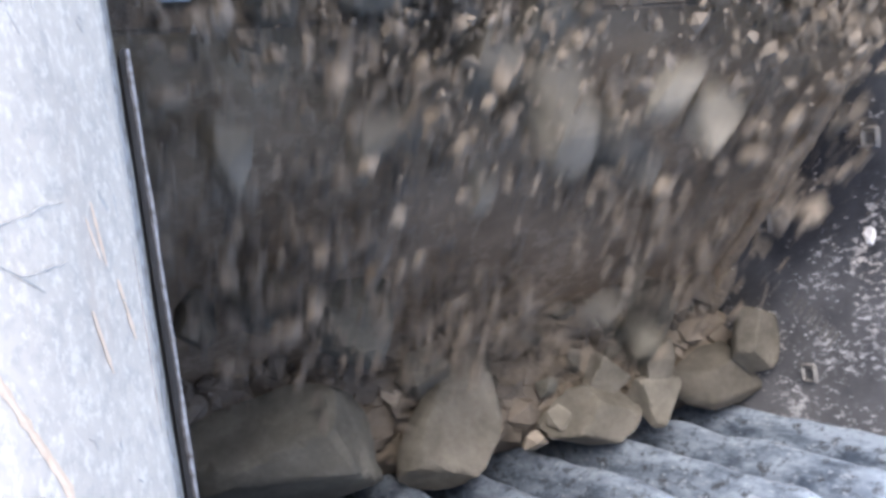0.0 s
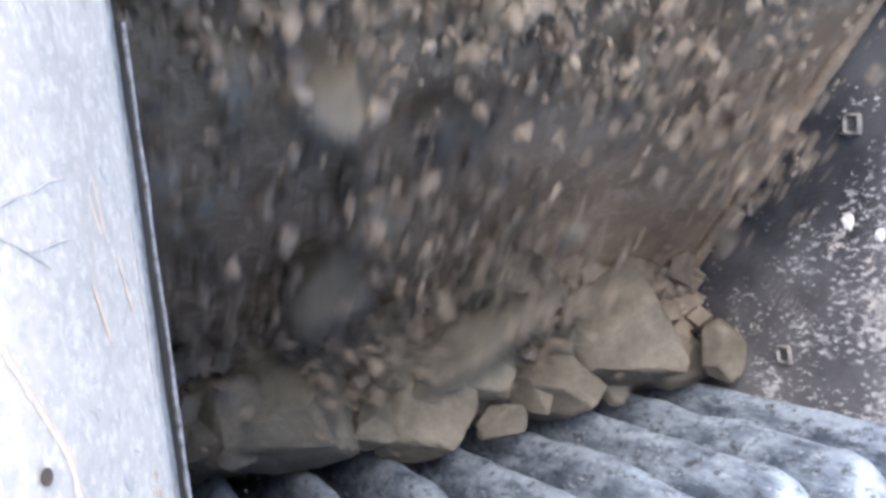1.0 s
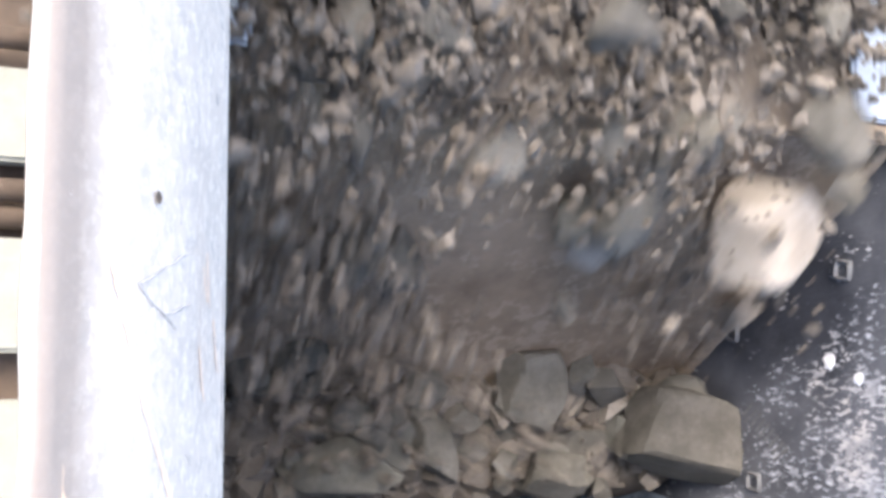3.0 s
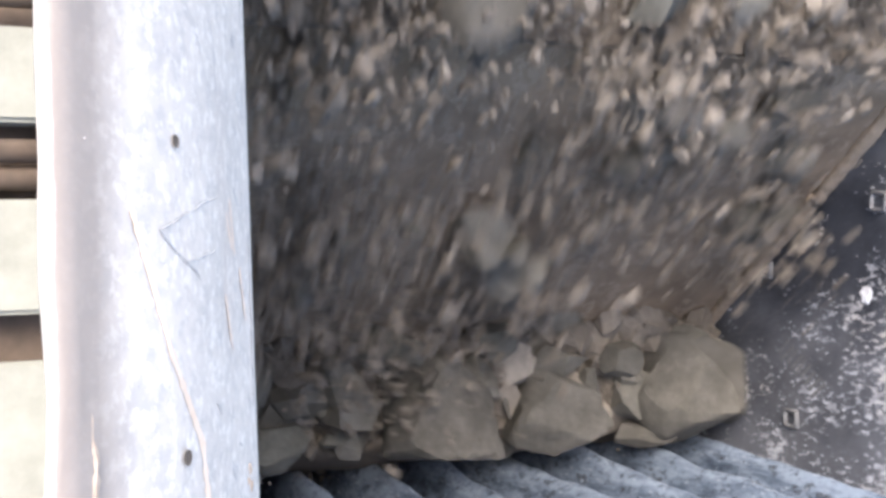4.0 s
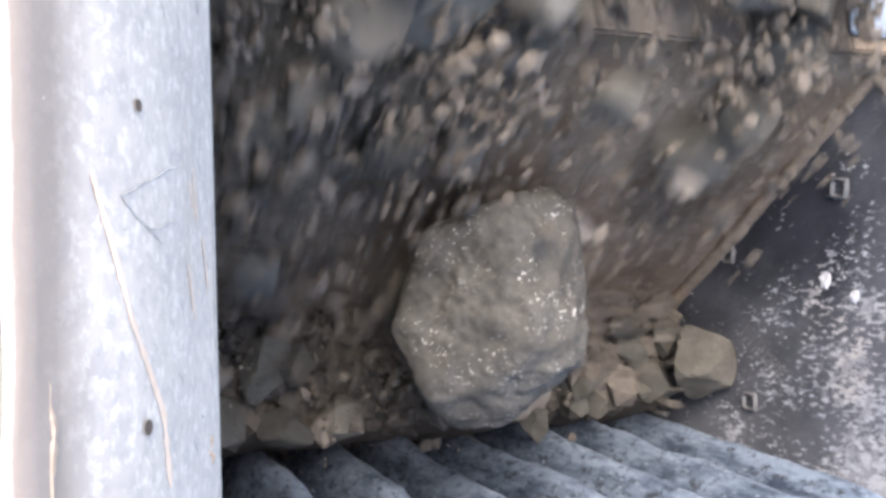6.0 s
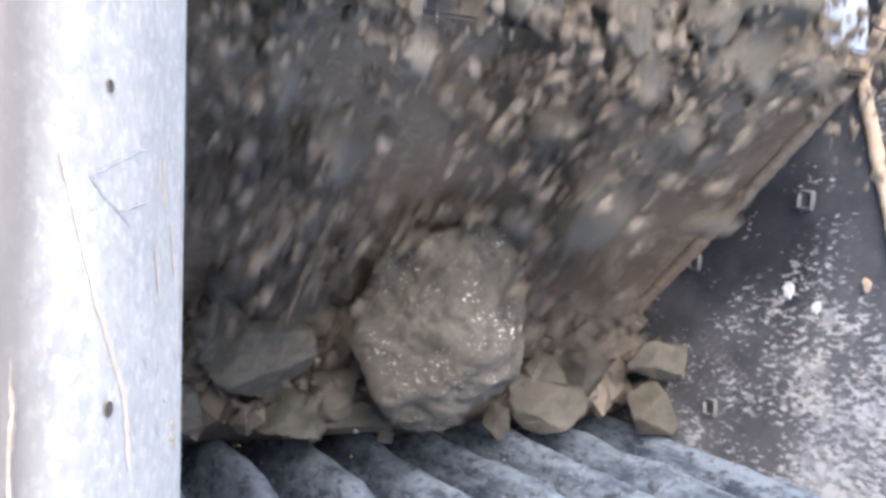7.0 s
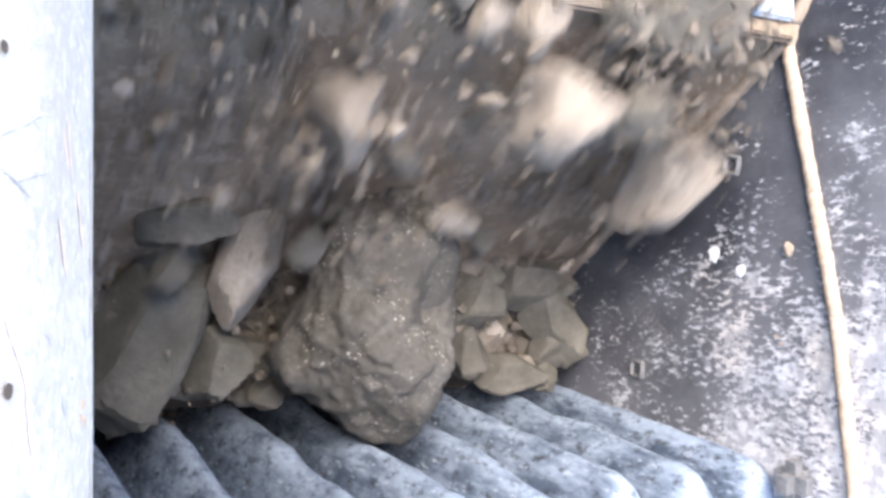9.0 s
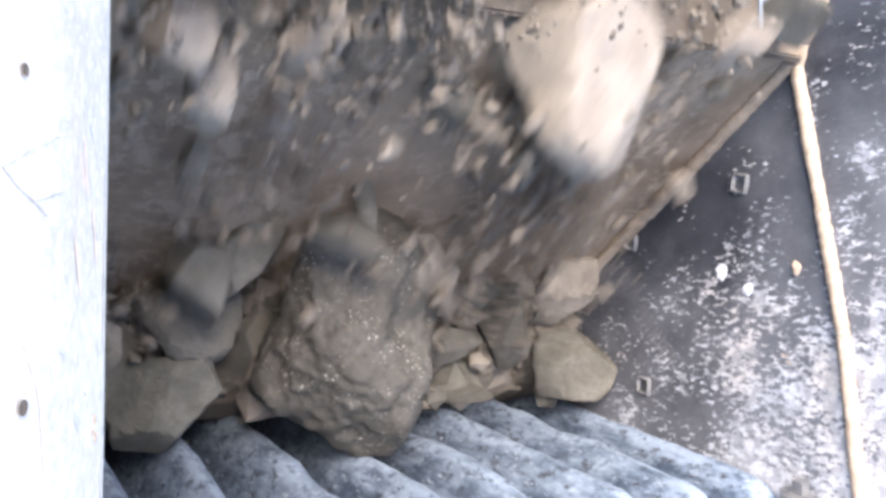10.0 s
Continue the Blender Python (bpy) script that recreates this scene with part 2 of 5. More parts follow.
def prism(section, axis_x0, axis_x1):
    """A closed outline in y and z, drawn out along x."""
    bm = bmesh.new()
    a = [bm.verts.new((axis_x0, y, z)) for y, z in section]
    b = [bm.verts.new((axis_x1, y, z)) for y, z in section]
    n = len(section)
    for i in range(n):
        bm.faces.new((a[i], a[(i + 1) % n], b[(i + 1) % n], b[i]))
    bm.faces.new(a[::-1])
    bm.faces.new(b)
    bmesh.ops.recalc_face_normals(bm, faces=bm.faces)
    return bm


def bead(points, radius, wobble, rng, sides=8, step=0.012):
    """A lumpy weld bead or rod along a line of points."""
    bm = bmesh.new()
    rings = []
    for a, b in zip(points[:-1], points[1:]):
        a, b = Vector(a), Vector(b)
        n = max(2, int((b - a).length / step))
        way = (b - a).normalized()
        u = way.orthogonal().normalized()
        v = way.cross(u)
        for i in range(n + 1):
            c = a.lerp(b, i / n) + u * rng.uniform(-1, 1) * wobble * 0.5 + v * rng.uniform(-1, 1) * wobble * 0.5
            r = radius + rng.uniform(-1, 1) * wobble
            rings.append([bm.verts.new(c + (u * math.cos(k * 2 * math.pi / sides) + v * math.sin(k * 2 * math.pi / sides)) * r) for k in range(sides)])
    for p, q in zip(rings[:-1], rings[1:]):
        for k in range(sides):
            bm.faces.new((p[k], p[(k + 1) % sides], q[(k + 1) % sides], q[k]))
    bm.faces.new(rings[0][::-1])
    bm.faces.new(rings[-1])
    bmesh.ops.recalc_face_normals(bm, faces=bm.faces)
    return bm


def boulder_bm(seed, size, level=4, planes=15, rough=0.012, chips=0.02):
    """A broken stone with flat faces: a ball cut by random planes, with a rough, chipped skin."""
    rng = random.Random(seed)
    cuts = []
    for i in range(planes):
        z = 1 - 2 * (i + 0.5) / planes
        a = i * 2.39996 + rng.uniform(-0.7, 0.7)
        n = Vector((math.sqrt(1 - z * z) * math.cos(a), math.sqrt(1 - z * z) * math.sin(a), z + rng.uniform(-0.25, 0.25))).normalized()
        cuts.append((n, rng.uniform(0.58, 0.95)))
    normals = np.array([tuple(n) for n, _ in cuts])
    reach = np.array([d for _, d in cuts])
    bm = bmesh.new()
    bmesh.ops.create_icosphere(bm, subdivisions=level, radius=1.0)
    off = Vector((seed * 3.7 % 50, seed * 1.9 % 50, seed % 17))
    for v in bm.verts:
        d = v.co.normalized()
        dots = normals @ np.array(d)
        near = np.sort(np.append(reach[dots > 0.05] / dots[dots > 0.05], (1.3, 1.5)))
        r = near[0]
        # edges a little worn
        r = min(r - 0.022 * max(0.0, 1 - (near[1] - near[0]) / 0.05), 1.18)
        p = d * r
        n1, n2, n3 = noise.noise(p * 2.3 + off), noise.noise(p * 6 + off), noise.noise(p * 15 + off)
        r += rough * (2 * n1 + 1.2 * n2 + 0.7 * n3) - chips * (abs(noise.noise(p * 3.3 - off)) + 0.6 * abs(n2) + 0.3 * abs(n3))
        v.co = d * r
    # bring it to its size
    for k in range(3):
        low, high = min(v.co[k] for v in bm.verts), max(v.co[k] for v in bm.verts)
        for v in bm.verts:
            v.co[k] = (v.co[k] - (low + high) / 2) * size[k] / (high - low)
    return bm


def rock_bm(seed, size, points=15, cuts=3, rough=0.03, soften=2):
    """An angular broken stone: a hull of random points with worn edges and a rough skin."""
    rng = random.Random(seed)
    bm = bmesh.new()
    for i in range(points):
        z = 1 - 2 * (i + 0.5) / points + rng.uniform(-0.1, 0.1)
        a = i * 2.39996 + rng.uniform(-0.5, 0.5)
        r = math.sqrt(max(0.0, 1 - z * z))
        k = rng.uniform(0.8, 1.12)
        bm.verts.new((size[0] / 2 * r * math.cos(a) * k, size[1] / 2 * r * math.sin(a) * k, size[2] / 2 * z * k))
    bmesh.ops.convex_hull(bm, input=bm.verts)
    bmesh.ops.delete(bm, geom=[v for v in bm.verts if not v.link_faces], context="VERTS")
    if cuts:
        bmesh.ops.subdivide_edges(bm, edges=bm.edges, cuts=cuts, use_grid_fill=True)
        for _ in range(soften):
            bmesh.ops.smooth_vert(bm, verts=bm.verts, factor=0.5, use_axis_x=True, use_axis_y=True, use_axis_z=True)
        s = sum(size) / 3
        off = Vector((seed * 3.7 % 50, seed * 1.9 % 50, seed % 17))
        for v in bm.verts:
            p = v.co / s
            d = noise.noise(p * 2.2 + off) * rough * 2 + noise.noise(p * 7 + off) * rough + noise.noise(p * 18 + off) * rough * 0.4
            v.co += v.co.normalized() * d * s
    bmesh.ops.recalc_face_normals(bm, faces=bm.faces)
    return bm


# ---------------------------------------------------------------- the crusher's chamber
CHEEK_X, LEFT_X = 1.44, 0.06
RIM = 0.60


def jaw_y(z):
    return -0.345 - 0.10 * z


def back_y(z):
    return 0.002 + 0.663 * (z + 0.0)


def build_chamber():
    # ground and closing walls
    bm = bmesh.new()
    vs = [bm.verts.new(p) for p in ((-400, -400, -1.6), (400, -400, -1.6), (400, 400, -1.6), (-400, 400, -1.6))]
    bm.faces.new(vs)
    tagged(part("ground", bm, DUST), "brown dusty quarry ground under the crusher", "ground", kind="structure")
    # cheek plate
    cheek = part("wall_cheek", prism([(-0.60, -1.2), (0.95, -1.2), (0.95, 0.57), (0.39, 0.592), (0.10, 0.648), (-0.12, 0.695), (-0.60, 0.75)], CHEEK_X, CHEEK_X + 0.06), CHEEK)
    tagged(cheek, "black steel cheek plate speckled with white stone dust", "wall", kind="structure")
    upper = part("wall_hopper", prism([(-1.3, 0.45), (4.2, 0.45), (4.2, 1.45), (-1.3, 1.25)], CHEEK_X + 0.004, CHEEK_X + 0.05), CHEEK)
    tagged(upper, "dust-covered dark steel hopper side above the weld", "wall", kind="structure")
    left = part("wall_near_side", prism([(-1.3, -1.2), (4.2, -1.2), (4.2, 1.34), (-1.3, 1.34)], LEFT_X - 0.05, LEFT_X), BACK)
    tagged(left, "dark steel chamber side under the painted rail", "wall", kind="structure")
    liner = part("liner_plate", box(0.110, 0.1175, -1.3, 0.204, 0.76, 1.10, 0.0018), LINER)
    tagged(liner, "dark steel liner plate with a worn pale rim below the rail", "liner plate", kind="structure")
    part("rim_bead", bead([(0.1155, -1.28, 1.101), (0.1155, 0.202, 1.101)], 0.0016, 0.0006, random.Random(3), 6, 0.02), EDGE, liner, "pale worn rim")
    # back plate
    sec = [(back_y(-0.75), -0.75), (back_y(RIM), RIM), (back_y(RIM) + 0.08, RIM), (back_y(-0.75) + 0.08, -0.80)]
    back = part("wall_back_jaw", prism(sec, LEFT_X + 0.003, CHEEK_X - 0.003), BACK)
    tagged(back, "worn dark steel back plate sloping into the chamber", "wall", kind="structure")
    # feeder deck
    deck = part("feeder_deck", box(LEFT_X + 0.01, CHEEK_X - 0.01, back_y(RIM) - 0.022, 4.2, RIM + 0.003, RIM + 0.014, 0.005), DUST)
    tagged(deck, "brown dusty feeder deck under the gravel", "feeder", kind="structure")
    for x0, x1 in ((LEFT_X + 0.125, LEFT_X + 0.185), (CHEEK_X - 0.135, CHEEK_X - 0.03)):
        ob = part("feeder_lip", box(x0, x1, 0.412, 0.75, RIM + 0.016, RIM + 0.032, 0.005), BLUE)
        tagged(ob, "pale blue painted steel end of the feeder's side", "feeder lip", "feeder lips")
        if x0 > 1:
            part("edge_plate", box(x0 + 0.004, x1 + 0.012, 0.384, 0.413, RIM - 0.004, RIM + 0.019, 0.004), RUST_DARK, ob, "rusty brown end plate")
    # ledge in front of the jaw
    ledge = part("ledge", box(LEFT_X, CHEEK_X, -1.3, jaw_y(0.56) - 0.118, 0.15, 0.55, 0.008), WALL)
    tagged(ledge, "pale dusty steel ledge behind the jaw plate", "ledge", kind="structure")


def build_jaw():
    """The tooth plate: rounded ridges that run down into the chamber."""
    pitch, deep = 0.16, 0.13
    bm = bmesh.new()
    cols = 16
    zs = [0.56, 0.553, 0.535, 0.50, 0.45, 0.4, 0.35, 0.3, 0.25, 0.2, 0.15, 0.1, 0.05, 0.0, -0.05, -0.1, -0.2, -0.4, -0.6, -0.8]
    grid = []
    total = int((CHEEK_X - LEFT_X) / pitch * cols)
    for zi, z in enumerate(zs):
        row = []
        for i in range(total + 1):
            x = CHEEK_X - 0.004 - i * pitch / cols
            ph = (x - 1.417) / pitch
            w = 0.55 * abs(math.cos(math.pi * ph)) + 0.45 * (0.5 + 0.5 * math.cos(2 * math.pi * ph))
            h = deep * w + 0.006 * noise.noise(Vector((x * 7, z * 6, 2))) + 0.007 * noise.noise(Vector((x * 30, z * 17, 9)))
            if zi < 3:
                h *= (0.55, 0.8, 0.95)[zi]
            wear = 1 - 0.4 * max(0.0, noise.noise(Vector((x * 3, z * 3, 7))))
            row.append(bm.verts.new((x, jaw_y(z) - deep + h * wear, z)))
        grid.append(row)
    for a, b in zip(grid[:-1], grid[1:]):
        for i in range(total):
            bm.faces.new((a[i], b[i], b[i + 1], a[i + 1]))
    back = [[bm.verts.new((v.co.x, jaw_y(z) - deep - 0.05, z)) for v in row] for row, z in ((grid[0], 0.56), (grid[-1], -0.8))]
    for i in range(total):
        bm.faces.new((grid[0][i], grid[0][i + 1], back[0][i + 1], back[0][i]))
        bm.faces.new((back[0][i], back[0][i + 1], back[1][i + 1], back[1][i]))
    bmesh.ops.recalc_face_normals(bm, faces=bm.faces)
    jaw = part("jaw_plate", bm, JAW, smooth=True)
    tagged(jaw, "blue-grey ribbed steel jaw plate, worn and dusty, under the stones", "jaw plate")


def build_cheek_details():
    rng = random.Random(5)
    weld = new("weld_seam")
    tagged(weld, "long rusty brown weld bead along the cheek plate", "weld seam")
    line = [(CHEEK_X, 0.60, 0.70), (CHEEK_X, 0.459, 0.631), (CHEEK_X, 0.42, 0.604), (CHEEK_X, 0.373, 0.59), (CHEEK_X, 0.10, 0.648), (CHEEK_X, -0.12, 0.695), (CHEEK_X, -0.45, 0.735), (CHEEK_X, -0.60, 0.75)]
    for p, q in zip(line[:-1], line[1:]):
        part("weld_run", bead([p, q], 0.0135, 0.0016, rng, 10, 0.007), RUST, weld, smooth=True)
    # old scrape marks and a fleck of rust on the plate
    for i in range(9):
        y, z = -0.115 - 0.011 * i + rng.uniform(-0.003, 0.003), 0.165 + 0.012 * i
        bm = box(-0.0012, 0.001, -0.0035, 0.0035, -0.026 * rng.uniform(0.6, 1.1), 0.026, 0.0006)
        tagged(part("scrape_mark", bm, BOLT, m=pose(CHEEK_X, y, z, -38 + rng.uniform(-6, 6), 0, 0)), "short pale scrape mark on the black steel", "scrape mark", "scrape marks")
    for y, z, h in ((-0.165, 0.565, 0.012), (-0.178, 0.575, 0.008)):
        tagged(part("rust_fleck", rock_bm(int(h * 1e4), (0.004, 0.008, 2 * h), 9, 1, 0.05, 1), RUST, m=pose(CHEEK_X, y, z, 20, 0, 0)), "small orange rust fleck on the cheek plate", "rust fleck", "rust flecks")
    seam = part("corner_seam", bead([(CHEEK_X - 0.008, back_y(0.585) - 0.004, 0.585), (CHEEK_X - 0.008, back_y(0.3) - 0.012, 0.3), (CHEEK_X - 0.008, back_y(-0.1) - 0.012, -0.1)], 0.016, 0.002, rng), RUST_DARK, smooth=True)
    tagged(seam, "brown rusted seam in the corner of the cheek plate", "weld seam")

    def square_bolt(y, z, turn):
        ob = new("bolt")
        ob.matrix_basis = pose(CHEEK_X, y, z, turn, 0, 0)
        ring = bmesh.new()
        outer, inner = 0.019, 0.014
        pts = []
        for r, x in ((outer, 0.0), (outer - 0.003, -0.008), (inner, -0.008), (inner - 0.003, -0.001)):
            pts.append([ring.verts.new((x, r * math.cos(a) * 1.12, r * math.sin(a) * 1.12)) for a in (k * math.pi / 8 for k in range(16))])
        for row in pts:
            for k, v in enumerate(row):
                a = k * math.pi / 8
                s = 1 / max(abs(math.cos(a)), abs(math.sin(a)))
                v.co.y *= min(s, 1.28)
                v.co.z *= min(s, 1.28)
        for a, b in zip(pts[:-1], pts[1:]):
            for k in range(16):
                ring.faces.new((a[k], a[(k + 1) % 16], b[(k + 1) % 16], b[k]))
        ring.faces.new(pts[-1])
        bmesh.ops.recalc_face_normals(ring, faces=ring.faces)
        part("bolt_rim", ring, BOLT, ob)
        core = bmesh.new()
        bmesh.ops.create_cone(core, cap_ends=True, segments=12, radius1=0.011, radius2=0.010, depth=0.006)
        bmesh.ops.rotate(core, verts=core.verts, matrix=Matrix.Rotation(math.pi / 2, 3, "Y"))
        part("bolt_core", core, CHEEK, ob)
        return ob
    tagged(square_bolt(0.166, 0.455, 12), "square-headed steel bolt in the black cheek plate", "bolt", "bolts of the cheek plate")
    tagged(square_bolt(0.054, 0.131, 9), "dull square bolt deep on the black cheek plate", "bolt", "bolts of the cheek plate")
    tagged(square_bolt(-0.268, 0.178, 5), "dust-coated square bolt low on the cheek plate", "bolt", "bolts of the cheek plate")
    # splashes of white dust and a brown stone caught on the plate
    for y, z, s, seed in ((-0.009, 0.406, 0.040, 1), (-0.042, 0.474, 0.030, 2)):
        bm = rock_bm(seed + 60, (0.010, s * 1.2, s), 10, 1, 0.06, 1)
        tagged(part("dust_splash", bm, CHALK, m=pose(CHEEK_X, y, z, 15, 0, 0)), "white splash of dried stone dust on black steel", "dust splash", "dust splashes")
    tagged(part("pebble", rock_bm(71, (0.03, 0.042, 0.03), 12, 2, 0.03, 2), RUST, m=pose(CHEEK_X, 0.0, 0.592)), "brown pebble lodged against the cheek plate", "stone")
    tagged(part("corner_block", box(-0.035, 0.035, -0.04, 0.04, -0.035, 0.035, 0.024), BOLT, m=pose(CHEEK_X - 0.016, -0.425, 0.615, 8, 4, 6)), "small dark dusty steel block at the jaw's corner", "block")


RAIL_TOP = [(0.0, 1.446), (0.030, 1.412), (0.060, 1.352), (0.0885, 1.275)]


def build_rail():
    """The painted plate over which the camera looks: a bent strip with a turned-down edge."""
    rail = new("guard_rail")
    top = [(-0.0165, 1.438), (-0.0155, 1.452), (-0.0095, 1.456), (-0.0035, 1.449), *RAIL_TOP]
    sec = top + [(0.0915, 1.268), (0.0900, 1.258), (0.085, 1.262), (0.055, 1.345), (0.0, 1.425), (-0.012, 1.436)]
    bm = bmesh.new()
    ys = [-1.3 + 0.02 * i for i in range(int(3.6 / 0.02))]
    rings = []
    for y in ys:
        ring = []
        for k, (x, z) in enumerate(sec):
            w = 0.004 if k < 3 else 0.0008 if k < 8 else 0.0002
            dx = w * noise.noise(Vector((y * 14, k * 0.2, 1)))
            ring.append(bm.verts.new((x + dx + 0.0 * y, y, z + dx * 0.4)))
        rings.append(ring)
    n = len(sec)
    for a, b in zip(rings[:-1], rings[1:]):
        for k in range(n):
            bm.faces.new((a[k], a[(k + 1) % n], b[(k + 1) % n], b[k]))
    bm.faces.new(rings[0])
    bm.faces.new(rings[-1][::-1])
    bmesh.ops.recalc_face_normals(bm, faces=bm.faces)
    part("plate", bm, PAINT, rail, smooth=True)
    edge = bmesh.new()
    prev = None
    for y in ys:
        ring = [edge.verts.new((x + 0.0006 * noise.noise(Vector((y * 40, z * 90, 3))), y, z)) for x, z in ((0.0886, 1.2755), (0.0935, 1.256), (0.0972, 1.236), (0.0935, 1.235), (0.0868, 1.268))]
        if prev:
            for k in range(5):
                edge.faces.new((prev[k], prev[(k + 1) % 5], ring[(k + 1) % 5], ring[k]))
        prev = ring
    bmesh.ops.recalc_face_normals(edge, faces=edge.faces)
    part("edge_strip", edge, EDGE, rail, "rusty brown turned-down edge of the plate", smooth=True)
    rng = random.Random(8)

    def streak(name, pts, width, mat, label, rag=0.4):
        """A thin ragged mark that follows the plate."""
        line = []
        for (x0, y0), (x1, y1) in zip(pts[:-1], pts[1:]):
            n = max(2, int(math.hypot(x1 - x0, y1 - y0) / 0.003))
            line += [(x0 + (x1 - x0) * i / n, y0 + (y1 - y0) * i / n) for i in range(n)]
        line.append(pts[-1])
        if rag > 0.65:
            line = [(x + rng.uniform(-0.0006, 0.0006), y + rng.uniform(-0.0006, 0.0006)) for x, y in line]
        bm = bmesh.new()
        rows = []
        for i, (x, y) in enumerate(line):
            w = width * (1 + rng.uniform(-rag, rag)) * min(1.0, 0.35 + 0.3 * min(i, len(line) - 1 - i))
            j = min(i + 1, len(line) - 1)
            k = max(0, j - 1)
            dx, dy = line[j][0] - line[k][0], line[j][1] - line[k][1]
            s = math.hypot(dx, dy) or 1.0
            px, py = -dy / s * w / 2, dx / s * w / 2
            rows.append((bm.verts.new(on_rail(x - px, y - py)), bm.verts.new(on_rail(x, y, 0.0008)), bm.verts.new(on_rail(x + px, y + py))))
        for a, b in zip(rows[:-1], rows[1:]):
            bm.faces.new((a[0], a[1], b[1], b[0]))
            bm.faces.new((a[1], a[2], b[2], b[1]))
        bmesh.ops.recalc_face_normals(bm, faces=bm.faces)
        part(name, bm, mat, rail, label)
    streak("scratch", [(0.0155, 0.046), (0.0232, 0.019), (0.0308, -0.010), (0.0464, -0.052), (0.0495, -0.085)], 0.0024, RUST_PALE, "pale rusty scratch in the paint")
    streak("scratch", [(-0.0034, 0.087), (-0.0013, 0.069)], 0.0010, CHALK, "white scratch in the paint")
    streak("rust_run", [(-0.0022, -0.026), (-0.0012, -0.039), (0.0006, -0.047), (-0.0010, -0.064), (0.0005, -0.085)], 0.0026, RUST, "rust run along the bent edge", 0.6)
    streak("crack", [(0.0589, 0.0595), (0.044, 0.050), (0.0279, 0.0389), (0.0295, 0.0354), (0.0403, 0.027), (0.0572, 0.0335)], 0.0009, GROVE, "hairline crack in the paint", 0.7)
    streak("crack", [(0.0403, 0.027), (0.0478, 0.0215)], 0.0007, GROVE, "", 0.7)
    for i in range(24):
        x, y = rng.uniform(0.040, 0.086) if i % 3 else rng.uniform(0.074, 0.087), rng.uniform(-0.2, 0.24)
        streak("paint_chip", [(x, y), (x + rng.uniform(-0.002, 0.004), y - rng.uniform(0.002, 0.012))], rng.uniform(0.0006, 0.0018), GROVE, "", 0.7)
    for i in range(8):
        x, y = rng.uniform(0.05, 0.08), rng.uniform(-0.15, 0.2)
        streak("rust_scratch", [(x, y), (x + rng.uniform(0.002, 0.006), y - rng.uniform(0.01, 0.03))], rng.uniform(0.0008, 0.0016), RUST_PALE, "faint rusty scratch in the paint", 0.6)

    # a flat dark disc on the plate stands for the hole's inner shade
    def hole(x, y, r):
        bm = bmesh.new()
        ring = [bm.verts.new(on_rail(x + r * math.cos(a), y + 1.6 * r * math.sin(a), 0.0014)) for a in (k * math.pi / 6 for k in range(12))]
        rim = [bm.verts.new(on_rail(x + 0.7 * r * math.cos(a), y + 1.2 * r * math.sin(a), 0.0010)) for a in (k * math.pi / 6 for k in range(12))]
        for k in range(12):
            bm.faces.new((ring[k], ring[(k + 1) % 12], rim[(k + 1) % 12], rim[k]))
        bm.faces.new(rim)
        bmesh.ops.recalc_face_normals(bm, faces=bm.faces)
        part("hole", bm, SHADOWY, rail, "small drilled hole in the plate, its inner shade painted as a dark disc")
    hole(0.0353, 0.0772, 0.0017)
    hole(0.0369, -0.0549, 0.0021)
    for x, y, r in ((0.0815, -0.079, 0.0055), (0.0825, -0.088, 0.004), (0.0800, -0.084, 0.003)):
        part("rust_spot", rock_bm(int(x * 1e4), (r, 2 * r, 0.003), 10, 1, 0.05, 1), RUST, rail, "crust of rust on the plate's edge", pose(*on_rail(x, y), 0, 65, 0))
    tagged(rail, "weathered white painted steel rail with scratches and holes", "rail")
    return rail


def on_rail(x, y, lift=0.0005):
    z = float(np.interp(x, [p[0] for p in RAIL_TOP], [p[1] for p in RAIL_TOP]))
    return Vector((x + lift * 0.85, y, z + lift * 0.6))


def build_outside():
    for y0, y1 in ((0.50, 0.68), (0.245, 0.36), (0.018, 0.153), (-0.225, -0.037), (-0.47, -0.275), (-0.71, -0.52)):
        ob = part("deck_board", box(-1.5, -0.004, y0, y1, 0.56, 0.60, 0.005), BOARD)
        tagged(ob, "pale grey-green board of the walkway beside the crusher", "board", "boards of the walkway")
    tagged(part("walkway_beam", box(-1.5, -0.004, -0.8, 0.9, 0.40, 0.54), SHADOWY), "dark brown timber under the walkway boards", "beam", kind="structure")
    rng = random.Random(4)
    for y, z in ((0.212, 0.585), (0.180, 0.575), (0.40, 0.585)):
        tagged(part("pipe", bead([(-1.4, y, z), (-0.006, y, z)], 0.014, 0.0006, rng, 10, 0.1), SHADOWY, smooth=True), "thin dark pipe lying between the walkway boards", "pipe", "pipes of the walkway")


build_chamber()
build_jaw()
build_cheek_details()
RAIL = build_rail()
build_outside()

# ---------------------------------------------------------------- stones
MOVES = []


